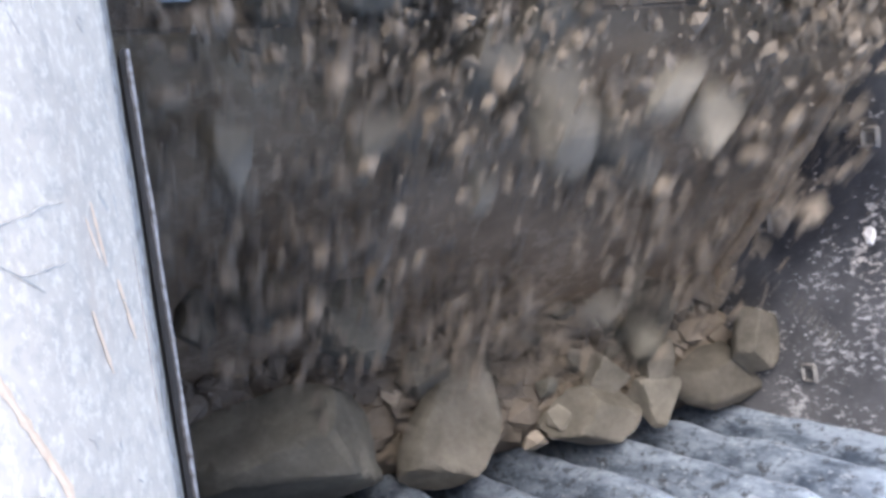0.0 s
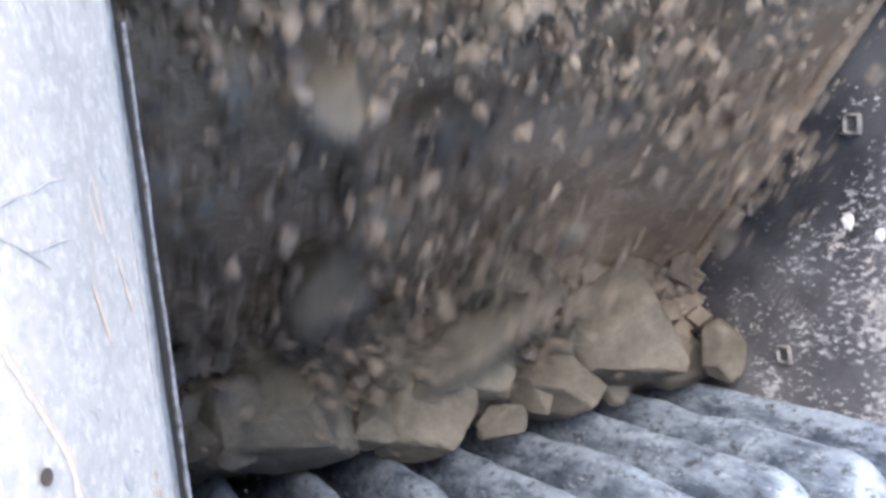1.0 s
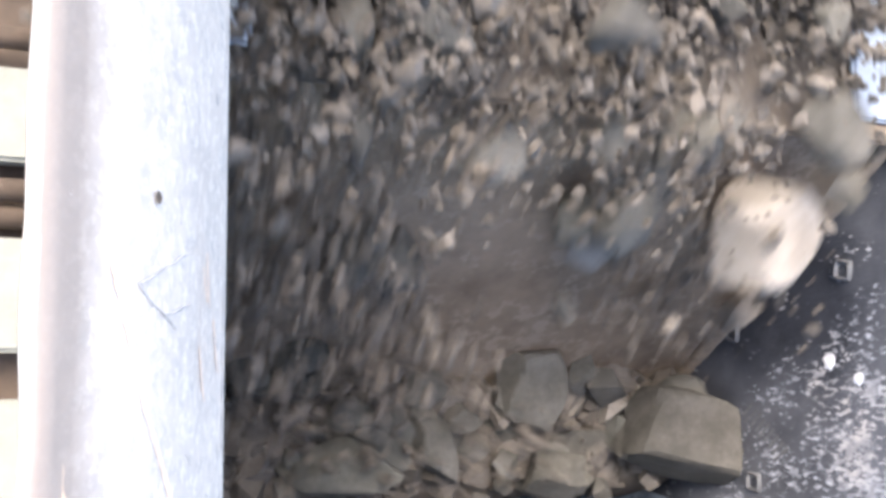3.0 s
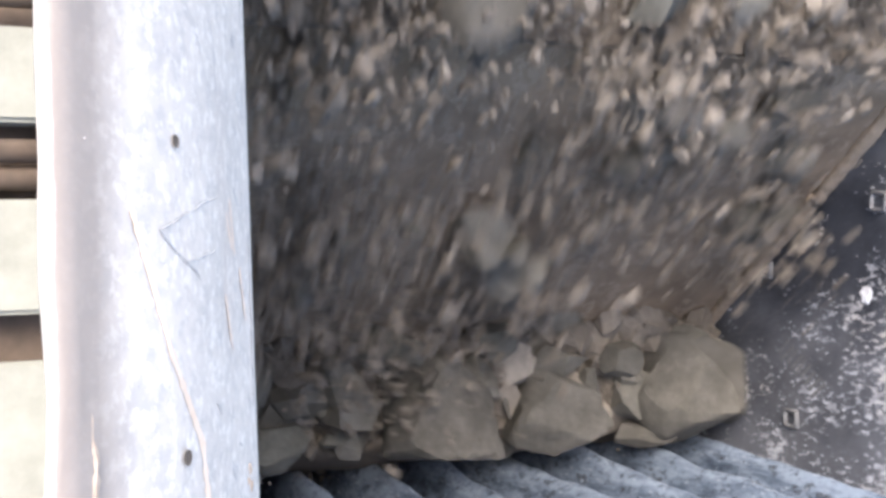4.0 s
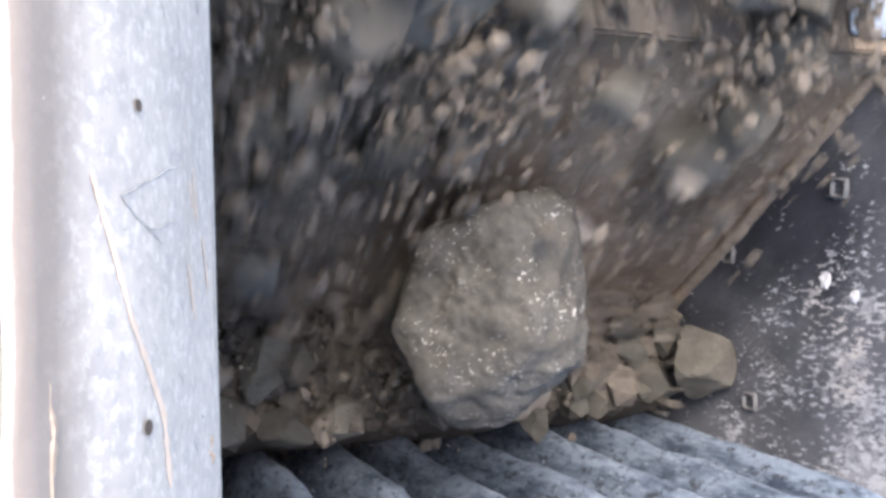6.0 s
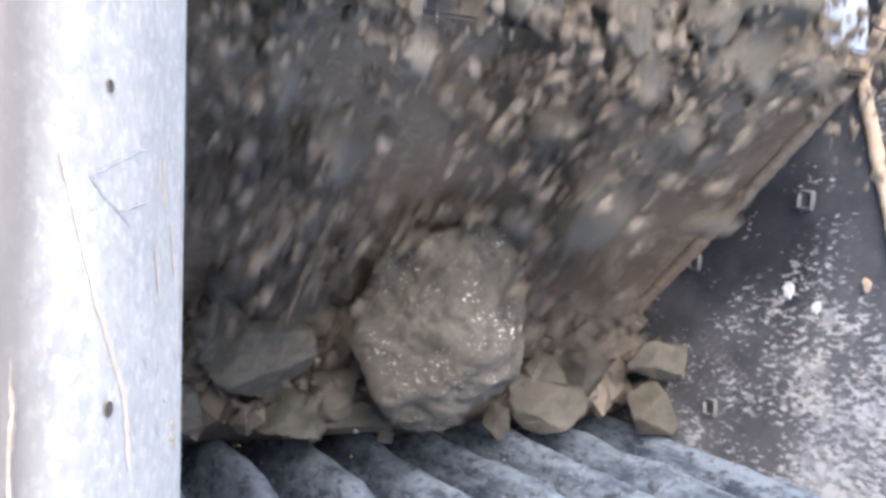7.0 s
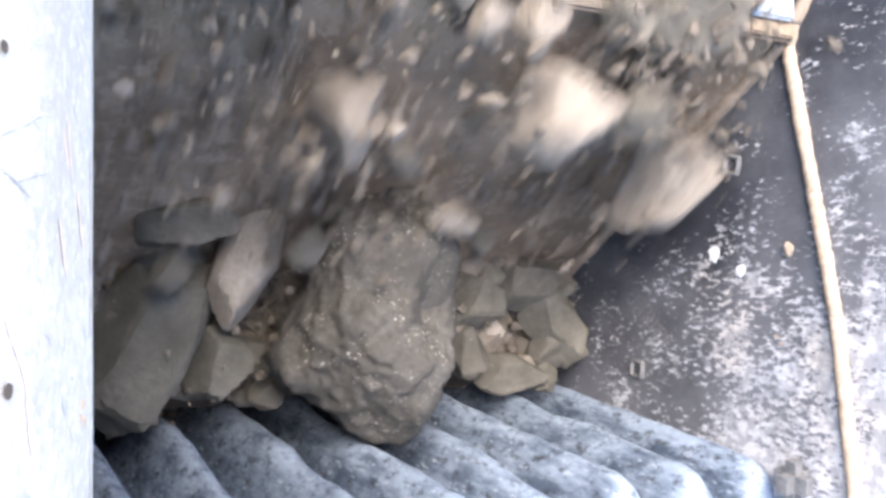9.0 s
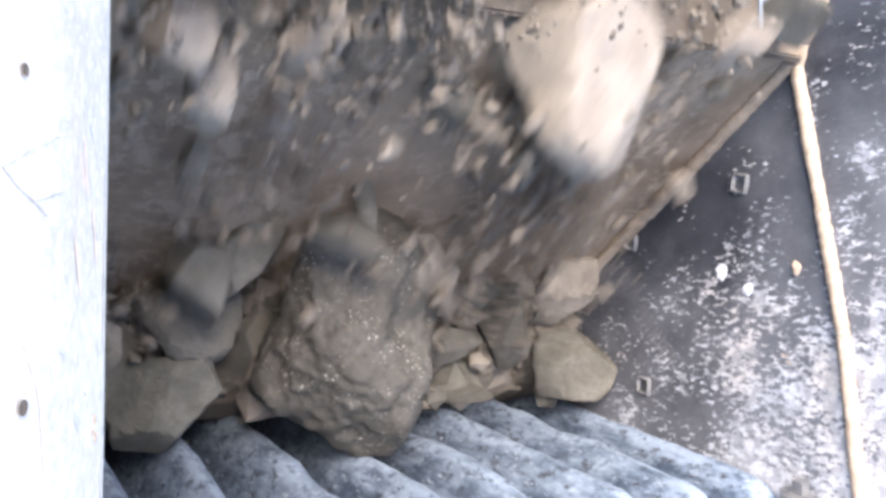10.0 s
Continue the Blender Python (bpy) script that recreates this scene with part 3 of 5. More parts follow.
def build_bed():
    """The heap of broken stone and fines that fills the chamber."""
    rng = random.Random(11)
    bm = bmesh.new()
    nx, ny = 90, 34
    rows = []
    for j in range(ny + 1):
        v = j / ny
        row = []
        for i in range(nx + 1):
            x = LEFT_X + 0.01 + (CHEEK_X - LEFT_X - 0.02) * i / nx
            z = -0.14 + 0.05 * noise.noise(Vector((x * 5, v * 3, 4))) + 0.02 * noise.noise(Vector((x * 17, v * 9, 4))) + 0.07 * max(0.0, v - 0.6) + 0.03 * x - 0.16 * max(0.0, 1 - v / 0.25)
            y0, y1 = jaw_y(z) - 0.03, back_y(z) + 0.02
            row.append(bm.verts.new((x, y0 + (y1 - y0) * v, z)))
        rows.append(row)
    for a, b in zip(rows[:-1], rows[1:]):
        for i in range(nx):
            bm.faces.new((a[i], a[i + 1], b[i + 1], b[i]))
    tagged(part("crushed_stone_bed", bm, DUST, smooth=True), "brown bed of crushed stone and dust filling the chamber", "stone bed", kind="stuff")
    # rubble in it
    verts, faces = [], []
    for k in range(900):
        s = rng.choice((0.018, 0.025, 0.035, 0.045, 0.06, 0.08, 0.11))
        r = rock_bm(rng.randint(1, 9999), (s * rng.uniform(0.8, 1.4), s, s * rng.uniform(0.6, 1)), 11, 0)
        x, v = rng.uniform(LEFT_X + 0.05, CHEEK_X - 0.03), rng.random()
        z = -0.12 + 0.03 * x + 0.06 * max(0.0, v - 0.6) - 0.16 * max(0.0, 1 - v / 0.25) + rng.uniform(-0.03, 0.02)
        y = jaw_y(z) + 0.03 + (back_y(z) - jaw_y(z) - 0.04) * v
        m = Matrix.Translation((x, y, z)) @ Euler((rng.uniform(0, 6), rng.uniform(0, 6), rng.uniform(0, 6))).to_matrix().to_4x4()
        base = len(verts)
        r.verts.index_update()
        verts += [m @ q.co for q in r.verts]
        faces += [[base + q.index for q in f.verts] for f in r.faces]
        r.free()
    me = bpy.data.meshes.new("rubble")
    me.from_pydata(verts, [], faces)
    me.materials.append(GRAVEL)
    tagged(new("rubble", me), "small broken stones lying in the chamber", "rubble", kind="stuff")


FALL_G, FALL_V = 5.5, 0.85
LIP_Y = back_y(RIM) + 0.10


def flight(tau, x, h, vy):
    """Where a stone is, tau seconds after it left the feeder's lip."""
    z = RIM + 0.04 + h - FALL_V * tau - 0.5 * FALL_G * tau * tau
    return Vector((x, min(LIP_Y - vy * tau, back_y(z) - 0.02), z))


def clip_rows(pts):
    """The keys within the clip, with poses for its first and last moment."""
    rows = []
    for p, q in zip(pts[:-1], pts[1:]):
        for edge in (0.0, 10.0):
            if p[0] < edge < q[0]:
                w = (edge - p[0]) / (q[0] - p[0])
                rows.append((edge, p[1].lerp(q[1], w), p[2].lerp(q[2], w)))
        if 0.0 <= q[0] <= 10.0:
            rows.append(q)
    if 0.0 <= pts[0][0] <= 10.0:
        rows.append(pts[0])
    rows.sort(key=lambda r: r[0])
    if not rows:
        rows = [pts[0] if pts[0][0] > 0 else pts[-1]]
    if rows[0][0] > 0.0:
        rows.insert(0, (0.0, rows[0][1], rows[0][2]))
    if rows[-1][0] < 10.0:
        rows.append((10.0, rows[-1][1], rows[-1][2]))
    out, seen = [], set()
    for t, p, ang in rows:
        if frame(t) not in seen:
            seen.add(frame(t))
            out.append((t, pose(p.x, p.y, p.z, ang.x, ang.y, ang.z)))
    return out


def fall_rows(rng, T, x, h, vy, rest, ang, spin, linger, settle=(0, 0, -0.02), down=0.7, tau_end=None, back=0.1, behind=False):
    """Ride on the feeder, leave its lip at T, fall to the heap, lie there, sink into it. ang: the turn at rest."""
    r, ang, spin = Vector(rest), Vector(ang), Vector(spin)
    end = tau_end
    if end is None:
        drop = RIM + 0.04 + h - r.z
        end = (-FALL_V + math.sqrt(FALL_V ** 2 + 2 * FALL_G * max(drop, 0.02))) / FALL_G
    lip = flight(0.0, x, h, vy)
    a0 = ang - spin * end
    ride = max(T, 0.0) + 0.2
    pts = [(T - ride, lip + Vector((0, back + 0.32 * (ride - 0.12), 0)), a0), (T - 0.12, lip + Vector((0, back, 0)), a0)]
    n = 5
    for i in range(n):
        tau = round((T + end * i / n) * FPS) / FPS - T
        k = max(0.0, min(1.0, tau / end))
        p = flight(max(tau, 0.0), x + (r.x - x) * k, h, vy)
        w = 0.0 if tau_end is None else k ** 3
        pts.append((T + tau, p.lerp(r, w), a0 + spin * tau))
    pts.append((T + end, r + Vector((0, 0.0, 0.008)), ang))
    pts.append((T + end + 0.1, r, ang))
    pts.append((T + end + max(0.15, linger), r + Vector(settle), ang + spin * 0.02))
    low = Vector((r.x, r.y - 0.1 if behind else min(-0.20, r.y - 0.04), -0.55))
    pts.append((T + end + max(0.15, linger) + down, low, ang + spin * 0.12))
    return clip_rows(pts)


def build_stream():
    rng = random.Random(21)
    # sprays of small gravel, each one a rigid handful
    sprays = []
    for k in range(10):
        verts, faces = [], []
        for i in range(260):
            s = rng.choice((0.004, 0.005, 0.006, 0.006, 0.007, 0.008, 0.009, 0.010, 0.012, 0.014, 0.018, 0.024, 0.034))
            r = rock_bm(rng.randint(1, 9999), (s * rng.uniform(0.8, 1.5), s, s * rng.uniform(0.6, 1)), 9, 0)
            c = Vector((max(-0.13, min(0.13, rng.gauss(0, 0.09))), rng.gauss(0, 0.09), rng.gauss(0, 0.05)))
            m = Matrix.Translation(c) @ Euler((rng.uniform(0, 6), rng.uniform(0, 6), rng.uniform(0, 6))).to_matrix().to_4x4()
            base = len(verts)
            r.verts.index_update()
            verts += [m @ q.co for q in r.verts]
            faces += [[base + q.index for q in f.verts] for f in r.faces]
            r.free()
        me = bpy.data.meshes.new("gravel_spray")
        me.from_pydata(verts, [], faces)
        me.materials.append(GRAVEL)
        sprays.append(me)
    n = 780
    for k in range(n):
        T = -0.5 + 11.6 * (k + rng.random()) / n
        if T > 7.9 and k % 3 == 0:
            continue  # the feed thins out
        ob = new("gravel_spray", sprays[k % len(sprays)])
        tagged(ob, "handful of small brown gravel pouring into the crusher", "gravel", "falling gravel", "stuff")
        x = 0.15 + (1.15 if T < 7.6 else 1.05) * rng.random() ** 1.25
        rest = (x, rng.uniform(-0.09, -0.02), rng.uniform(-0.26, -0.18))
        turn = rng.uniform(-25, 25)
        # a boulder in the way: the gravel slips down the plate behind it
        behind = 0.45 < x < 1.05 and (5.2 < T < 7.85 or T > 7.95)
        if behind:
            rest = (x, -0.10, -0.10)
        MOVES.append((ob, fall_rows(rng, T, x, rng.uniform(-0.03, 0.02 if behind else 0.07), 1.15 if behind else rng.uniform(1.2, 1.7), rest, (-42 + rng.uniform(-12, 12), 0, turn), (-60, 0, 0), 0.05 if behind else 0.2, down=0.35 if behind else 0.7, behind=behind)))
    # single stones
    shapes = []
    for k in range(24):
        s = (0.045, 0.055, 0.07, 0.09, 0.12, 0.06)[k % 6]
        size = (s * rng.uniform(0.7, 0.95), s * rng.uniform(0.9, 1.2), s * rng.uniform(1.1, 1.6))
        shapes.append((s, mesh_of("stone", rock_bm(300 + k, size, 10, 2, 0.015, 0), PALE_LIT_STONE if k % 4 == 1 else STONE if k % 3 else STONE_GREY, True, 26)))
    n = 400
    for k in range(n):
        T = -1.6 + 12.2 * (k + rng.random()) / n
        s, me = rng.choice(shapes)
        x = rng.uniform(0.16, 1.38)
        z = -0.08 + 0.03 * x + rng.uniform(-0.02, 0.04)
        y = jaw_y(z) + s * 0.6 + (back_y(z) - jaw_y(z) - s) * rng.random()
        ob = tagged(new("stone", me), "grey-brown broken stone tumbling into the crusher", "stone", "stones fed into the crusher")
        spin = [rng.uniform(-200, 200) for _ in range(3)]
        ang = [rng.uniform(-180, 180) for _ in range(3)]
        MOVES.append((ob, fall_rows(rng, T, x, rng.uniform(0.0, 0.11), rng.uniform(1.2, 1.8), (x + rng.uniform(-0.05, 0.05), y, z), ang, spin, rng.uniform(0.6, 1.8))))


GREY, PALE = "grey", "pale"


# faces of the two great boulders: a direction, and how far the break lies from the middle
SLAB = [(1, 0, -0.1, 0.144), (0.67, -0.74, 0, 0.155), (-0.1, -1, -0.1, 0.19), (-0.88, -0.46, 0, 0.157), (-1, 0, -0.1, 0.148),
        (-0.93, 0.36, 0, 0.138), (-0.32, 0.95, 0, 0.146), (0.35, 0.93, 0.1, 0.20), (-0.30, 0.12, 0.94, 0.120), (0.62, 0.18, 0.76, 0.142),
        (0.15, -0.62, 0.77, 0.158), (0, 0, -1, 0.15), (0.3, 0.75, 0.6, 0.188)]
WEDGE = [(1, 0, -0.15, 0.165), (0.77, 0.63, 0, 0.218), (-0.3, 0.95, 0, 0.211), (-0.92, 0.40, 0, 0.118), (-1, 0, -0.1, 0.163),
         (-0.62, -0.79, 0, 0.176), (0, -1, 0, 0.236), (0.89, -0.45, 0, 0.189), (0.18, 0.22, 0.96, 0.128), (-0.62, 0.12, 0.78, 0.122),
         (-0.1, -0.62, 0.78, 0.150), (0.2, 0.66, 0.72, 0.172), (0.75, 0.05, 0.66, 0.142), (0, 0, -1, 0.16), (-0.3, -0.2, 0.93, 0.137)]


def great_boulder_bm(seed, faces, notched):
    """A great broken stone: a ball cut by its breaks, with chipped edges, hollows and, if notched, a bite in its flank."""
    normals = np.array([(x, y, z) for x, y, z, _ in faces])
    normals = normals / np.linalg.norm(normals, axis=1)[:, None]
    reach = 1.08 * np.array([d for _, _, _, d in faces])
    bm = bmesh.new()
    bmesh.ops.create_icosphere(bm, subdivisions=6, radius=1.0)
    off = Vector((seed, 2, 7))
    for v in bm.verts:
        d = v.co.normalized()
        dots = normals @ np.array(d)
        ok = dots > 0.05
        near = np.sort(reach[ok] / dots[ok])
        r = min(near[0], 0.32)
        r -= 0.008 * max(0.0, 1 - (near[1] - near[0]) / 0.03)
        p = d * r
        n1, n2 = noise.noise(p * 9 + off), noise.noise(p * 22 + off)
        r += (0.012 if notched else 0.005) * n1 + 0.007 * n2 + 0.005 * noise.noise(p * 50 + off) + 0.0035 * noise.noise(p * 100)
        # broken scars
        r -= (0.016 if notched else 0.005) * max(0.0, abs(noise.noise(p * 7 - off)) - 0.12) + (0.010 if notched else 0.006) * abs(noise.noise(p * 17 - off))
        if notched:
            gap = (p - Vector((0.165, 0.02, 0.05))).length / 0.062
            r -= 0.045 * math.exp(-gap * gap)
        v.co = d * r
    return bm


def great_boulder(seed, faces, notched, fall):
    """A boulder with its own fall: rows of seconds, place and turn."""
    ob = new("boulder", mesh_of("boulder", great_boulder_bm(seed, faces, notched), BOULDER, True))
    tagged(ob, "large grey boulder with rough sparkling faces, notched, wedged in the jaws" if notched else "large grey slab-like boulder with sparkling broken faces in the jaws", "rock", "rocks in the crusher")
    MOVES.append((ob, clip_rows([(t, Vector(p), Vector(q)) for t, p, q in fall])))


def rock(seed, size, rest, ang, lands, leaves, look_of=""):
    """A large stone that lands in the jaws at one time and is drawn down at another."""
    rng = random.Random(seed)
    bm = boulder_bm(seed, size, 4, rng.choice((7, 8, 10)), 0.012, 0.03)
    flat = min(size) < 0.45 * max(size)
    ob = new("rock", mesh_of("rock", bm, PALE_LIT_STONE if look_of == PALE else STONE_GREY if look_of else STONE, True, 22))
    label = "flat slab of grey-brown stone lying in the jaws" if flat else "pale grey-brown quarry rock in the jaws, coloured as if lit" if look_of == PALE else "grey angular quarry rock in the jaws" if look_of else "brown-grey angular quarry rock in the jaws"
    tagged(ob, label, "rock", "rocks in the crusher")
    settle = (rng.uniform(-0.01, 0.01), -0.004, -0.012)
    spin = [rng.uniform(-70, 70) for _ in range(3)]
    x = min(rest[0] + rng.uniform(-0.06, 0.06), 1.2 - size[0] / 2)
    MOVES.append((ob, fall_rows(rng, lands - 0.36, x, max(size) * 0.3, 1.4, rest, ang, spin, leaves - lands, settle, 0.45, 0.36, 0.35 if max(size) > 0.18 else 0.1)))


def tumbler(seed, size, t, tau, x, ang, look_of=""):
    """A stone that is tau seconds into its fall at t."""
    rng = random.Random(seed)
    ob = new("rock", mesh_of("rock", boulder_bm(seed, size, 4, rng.choice((7, 8, 10)), 0.012, 0.03), PALE_LIT_STONE if look_of else STONE, True, 22))
    tagged(ob, "pale rock dropping into the crusher, light on it put into its colour" if look_of else "brown-grey rock dropping into the crusher", "rock", "falling rocks")
    spin = Vector([rng.uniform(-90, 90) for _ in range(3)])
    rest = (min(max(x, 0.2), 1.36), rng.uniform(-0.22, -0.1), rng.uniform(-0.14, -0.06))
    drop = RIM + 0.20 - rest[2]
    end = (-FALL_V + math.sqrt(FALL_V ** 2 + 2 * FALL_G * drop)) / FALL_G
    MOVES.append((ob, fall_rows(rng, t - tau, x, 0.16, 1.5, rest, Vector(ang) + spin * (end - tau), spin, rng.uniform(0.15, 0.5), down=0.5)))


build_bed()
build_stream()

# the slab tips over the lip, leans high against the plate, then slides down between the jaws
great_boulder(91, SLAB, False, [
    (4.6, (0.66, 1.40, 0.86), (8, -14, 24)), (5.1, (0.64, 0.80, 0.86), (8, -14, 24)), (5.3, (0.642, 0.385, 0.77), (8, -14, 20)),
    (5.4, (0.698, 0.257, 0.65), (4, -18, 12)), (5.5, (0.712, 0.015, 0.485), (2, -24, 4)), (5.6, (0.69, -0.03, 0.415), (2, -26, 0)),
    (5.8, (0.707, -0.022, 0.39), (2, -26, 0)), (6.3, (0.74, -0.045, 0.27), (2, -26, 2)), (6.8, (0.768, -0.061, 0.185), (2, -26, 0)),
    (7.4, (0.779, -0.085, 0.165), (1, -28, 0)), (7.8, (0.785, -0.12, 0.09), (0, -30, -2)), (8.05, (0.79, -0.15, 0.0), (0, -30, -2)),
    (8.4, (0.79, -0.20, -0.60), (0, -30, -4))])
# the wedge drops fast and stays, drifting a little as the jaw works
great_boulder(118, WEDGE, True, [
    (7.2, (0.55, 1.70, 0.90), (25, -15, 40)), (7.75, (0.54, 0.75, 0.90), (25, -15, 40)), (7.9, (0.568, 0.40, 0.84), (22, -18, 30)), (8.0, (0.616, 0.235, 0.73), (16, -22, 18)),
    (8.1, (0.733, 0.07, 0.505), (8, -27, 2)), (8.2, (0.787, -0.135, 0.24), (0, -30, -8)), (8.3, (0.787, -0.13, 0.205), (0, -30, -8)),
    (8.6, (0.778, -0.125, 0.195), (0, -30, -8)), (9.0, (0.768, -0.122, 0.165), (0, -30, -4)), (9.5, (0.742, -0.128, 0.134), (0, -30, 0)),
    (10.0, (0.728, -0.132, 0.111), (0, -30, 2))])

# the larger stones: each falls, lies in the jaws, and is drawn down
rock(1, (0.371, 0.240, 0.183), (0.370, -0.207, 0.004), (7, -22, -10), -1.00, 0.95, GREY)
rock(2, (0.177, 0.319, 0.135), (0.733, -0.233, -0.004), (7, -22, -45), -1.00, 1.00)
rock(3, (0.216, 0.142, 0.108), (1.018, -0.277, -0.008), (8, -21, 9), -1.00, 0.85)
rock(4, (0.213, 0.153, 0.117), (1.347, -0.254, -0.008), (7, -22, -10), -1.00, 0.90)
rock(5, (0.182, 0.203, 0.138), (0.519, 0.008, 0.104), (8, -21, 9), -0.60, 0.30, GREY)
rock(6, (0.127, 0.116, 0.088), (0.437, -0.019, 0.028), (7, -22, -10), 0.35, 0.90)
rock(7, (0.142, 0.124, 0.094), (0.936, -0.161, -0.012), (7, -22, -0), 0.20, 0.90)
rock(8, (0.114, 0.114, 0.087), (1.071, -0.209, -0.012), (7, -22, -10), -0.20, 0.90)
rock(9, (0.123, 0.129, 0.094), (1.188, -0.268, -0.012), (7, -22, 20), -0.30, 0.90)
rock(10, (0.143, 0.077, 0.059), (0.345, -0.050, -0.016), (7, -22, -10), 0.10, 0.90)
rock(11, (0.108, 0.153, 0.083), (1.396, -0.185, 0.080), (8, -21, -1), -0.30, 0.40)
rock(12, (0.072, 0.093, 0.055), (0.351, 0.046, 0.104), (8, -21, -11), -0.40, 0.30, GREY)
rock(13, (0.080, 0.110, 0.061), (0.244, 0.052, 0.120), (8, -21, -11), -0.30, 0.60, GREY)
rock(14, (0.128, 0.116, 0.088), (0.708, -0.014, 0.036), (7, -22, -10), 0.30, 0.80)
rock(15, (0.101, 0.078, 0.060), (0.806, 0.077, 0.156), (7, -22, -10), 0.35, 0.70)
rock(16, (0.086, 0.074, 0.056), (1.263, 0.075, 0.152), (7, -22, -10), 0.40, 0.80)
rock(17, (0.231, 0.178, 0.135), (0.885, -0.018, 0.064), (5, -22, -19), 0.90, 1.95)
rock(18, (0.276, 0.289, 0.210), (1.170, -0.159, 0.008), (5, -22, -9), 0.85, 2.00)
rock(19, (0.216, 0.156, 0.119), (0.791, -0.175, -0.008), (5, -22, -9), 0.80, 1.30, GREY)
rock(20, (0.171, 0.171, 0.130), (0.320, -0.204, -0.004), (2, -20, 4), 0.80, 1.95)
rock(21, (0.164, 0.175, 0.125), (0.468, -0.236, -0.004), (2, -20, -6), 1.10, 1.95, GREY)
rock(22, (0.103, 0.167, 0.079), (0.522, -0.113, -0.012), (2, -20, -1), 1.15, 1.95)
rock(23, (0.350, 0.103, 0.100), (0.803, -0.227, -0.012), (2, -20, 26), 1.05, 2.20)
rock(24, (0.237, 0.118, 0.090), (0.696, -0.190, -0.012), (2, -20, 9), 0.95, 2.00, GREY)
rock(25, (0.169, 0.137, 0.105), (1.013, -0.261, -0.008), (2, -20, -6), 0.90, 2.10)
rock(26, (0.153, 0.083, 0.063), (0.656, -0.067, -0.016), (2, -20, -6), 1.20, 1.90)
rock(27, (0.105, 0.105, 0.080), (0.587, -0.265, -0.012), (2, -20, -6), 1.00, 2.00, GREY)
rock(28, (0.110, 0.073, 0.056), (0.857, -0.310, -0.012), (2, -20, 4), 0.90, 1.90)
rock(29, (0.067, 0.128, 0.051), (0.319, -0.078, -0.020), (2, -20, -26), 1.30, 1.90, GREY)
rock(30, (0.138, 0.126, 0.096), (1.124, -0.028, 0.024), (2, -20, 34), 1.35, 1.90)
rock(31, (0.114, 0.101, 0.077), (1.046, -0.188, -0.016), (2, -20, -6), 1.00, 1.80, GREY)
rock(32, (0.105, 0.144, 0.080), (1.398, -0.254, 0.028), (2, -20, -6), 1.00, 1.90)
rock(33, (0.084, 0.054, 0.041), (0.953, 0.016, 0.052), (2, -20, -26), 1.20, 1.80)
rock(34, (0.336, 0.226, 0.172), (0.622, -0.141, 0.004), (5, -19, -36), 1.85, 2.45)
rock(35, (0.127, 0.222, 0.097), (0.710, 0.043, 0.132), (5, -19, -31), 1.97, 2.30, PALE)
rock(36, (0.171, 0.133, 0.102), (1.111, -0.160, -0.008), (5, -19, -6), 1.90, 2.40)
rock(37, (0.197, 0.275, 0.150), (1.360, -0.170, 0.008), (5, -19, -6), 1.95, 2.40)
rock(38, (0.099, 0.077, 0.059), (0.277, -0.046, -0.016), (5, -19, -16), 1.90, 2.60, GREY)
rock(39, (0.057, 0.085, 0.043), (0.403, -0.077, -0.020), (5, -19, -6), 1.90, 2.40, GREY)
rock(40, (0.104, 0.110, 0.079), (0.276, -0.214, -0.012), (5, -19, -26), 1.90, 2.45, GREY)
rock(41, (0.169, 0.112, 0.086), (0.414, -0.223, -0.012), (5, -19, 4), 1.90, 2.40, GREY)
rock(42, (0.069, 0.143, 0.052), (0.498, -0.181, -0.020), (5, -19, 19), 1.90, 2.40)
rock(43, (0.164, 0.088, 0.067), (1.070, -0.300, -0.016), (5, -19, -6), 1.90, 2.40)
rock(44, (0.098, 0.238, 0.074), (0.758, -0.080, -0.016), (9, -25, -8), 2.30, 2.95)
rock(45, (0.196, 0.149, 0.113), (1.296, -0.129, -0.008), (9, -25, 7), 2.35, 2.90)
rock(46, (0.162, 0.252, 0.123), (1.374, -0.147, 0.132), (9, -25, 7), 2.20, 2.90)
rock(47, (0.293, 0.158, 0.121), (0.613, -0.138, -0.008), (9, -25, -3), 2.20, 2.90, GREY)
rock(48, (0.247, 0.156, 0.119), (1.125, -0.211, -0.008), (9, -25, 17), 2.25, 2.90)
rock(49, (0.087, 0.087, 0.066), (1.193, -0.042, -0.016), (9, -25, -3), 2.30, 2.90)
rock(50, (0.069, 0.069, 0.052), (0.755, 0.063, 0.132), (9, -25, -3), 2.30, 2.80)
rock(51, (0.107, 0.073, 0.056), (0.389, -0.113, -0.020), (9, -25, -3), 2.30, 2.90, GREY)
rock(52, (0.122, 0.077, 0.059), (1.004, -0.058, -0.016), (9, -25, 7), 2.30, 3.00)
rock(53, (0.074, 0.116, 0.056), (0.520, 0.106, 0.196), (9, -25, -3), 2.40, 2.80, GREY)
rock(54, (0.142, 0.120, 0.091), (0.419, 0.002, 0.064), (9, -25, -3), 2.40, 2.90, GREY)
rock(55, (0.161, 0.186, 0.122), (0.997, -0.065, -0.004), (7, -24, -1), 2.85, 3.90)
rock(56, (0.277, 0.211, 0.161), (1.327, -0.171, 0.068), (7, -24, -11), 2.95, 3.90)
rock(57, (0.124, 0.068, 0.051), (0.467, 0.013, 0.052), (7, -24, 4), 2.80, 3.70, GREY)
rock(58, (0.117, 0.058, 0.045), (0.487, -0.045, -0.020), (7, -24, -1), 2.75, 3.80)
rock(59, (0.085, 0.073, 0.056), (0.380, -0.018, 0.008), (7, -24, -1), 2.80, 3.60, GREY)
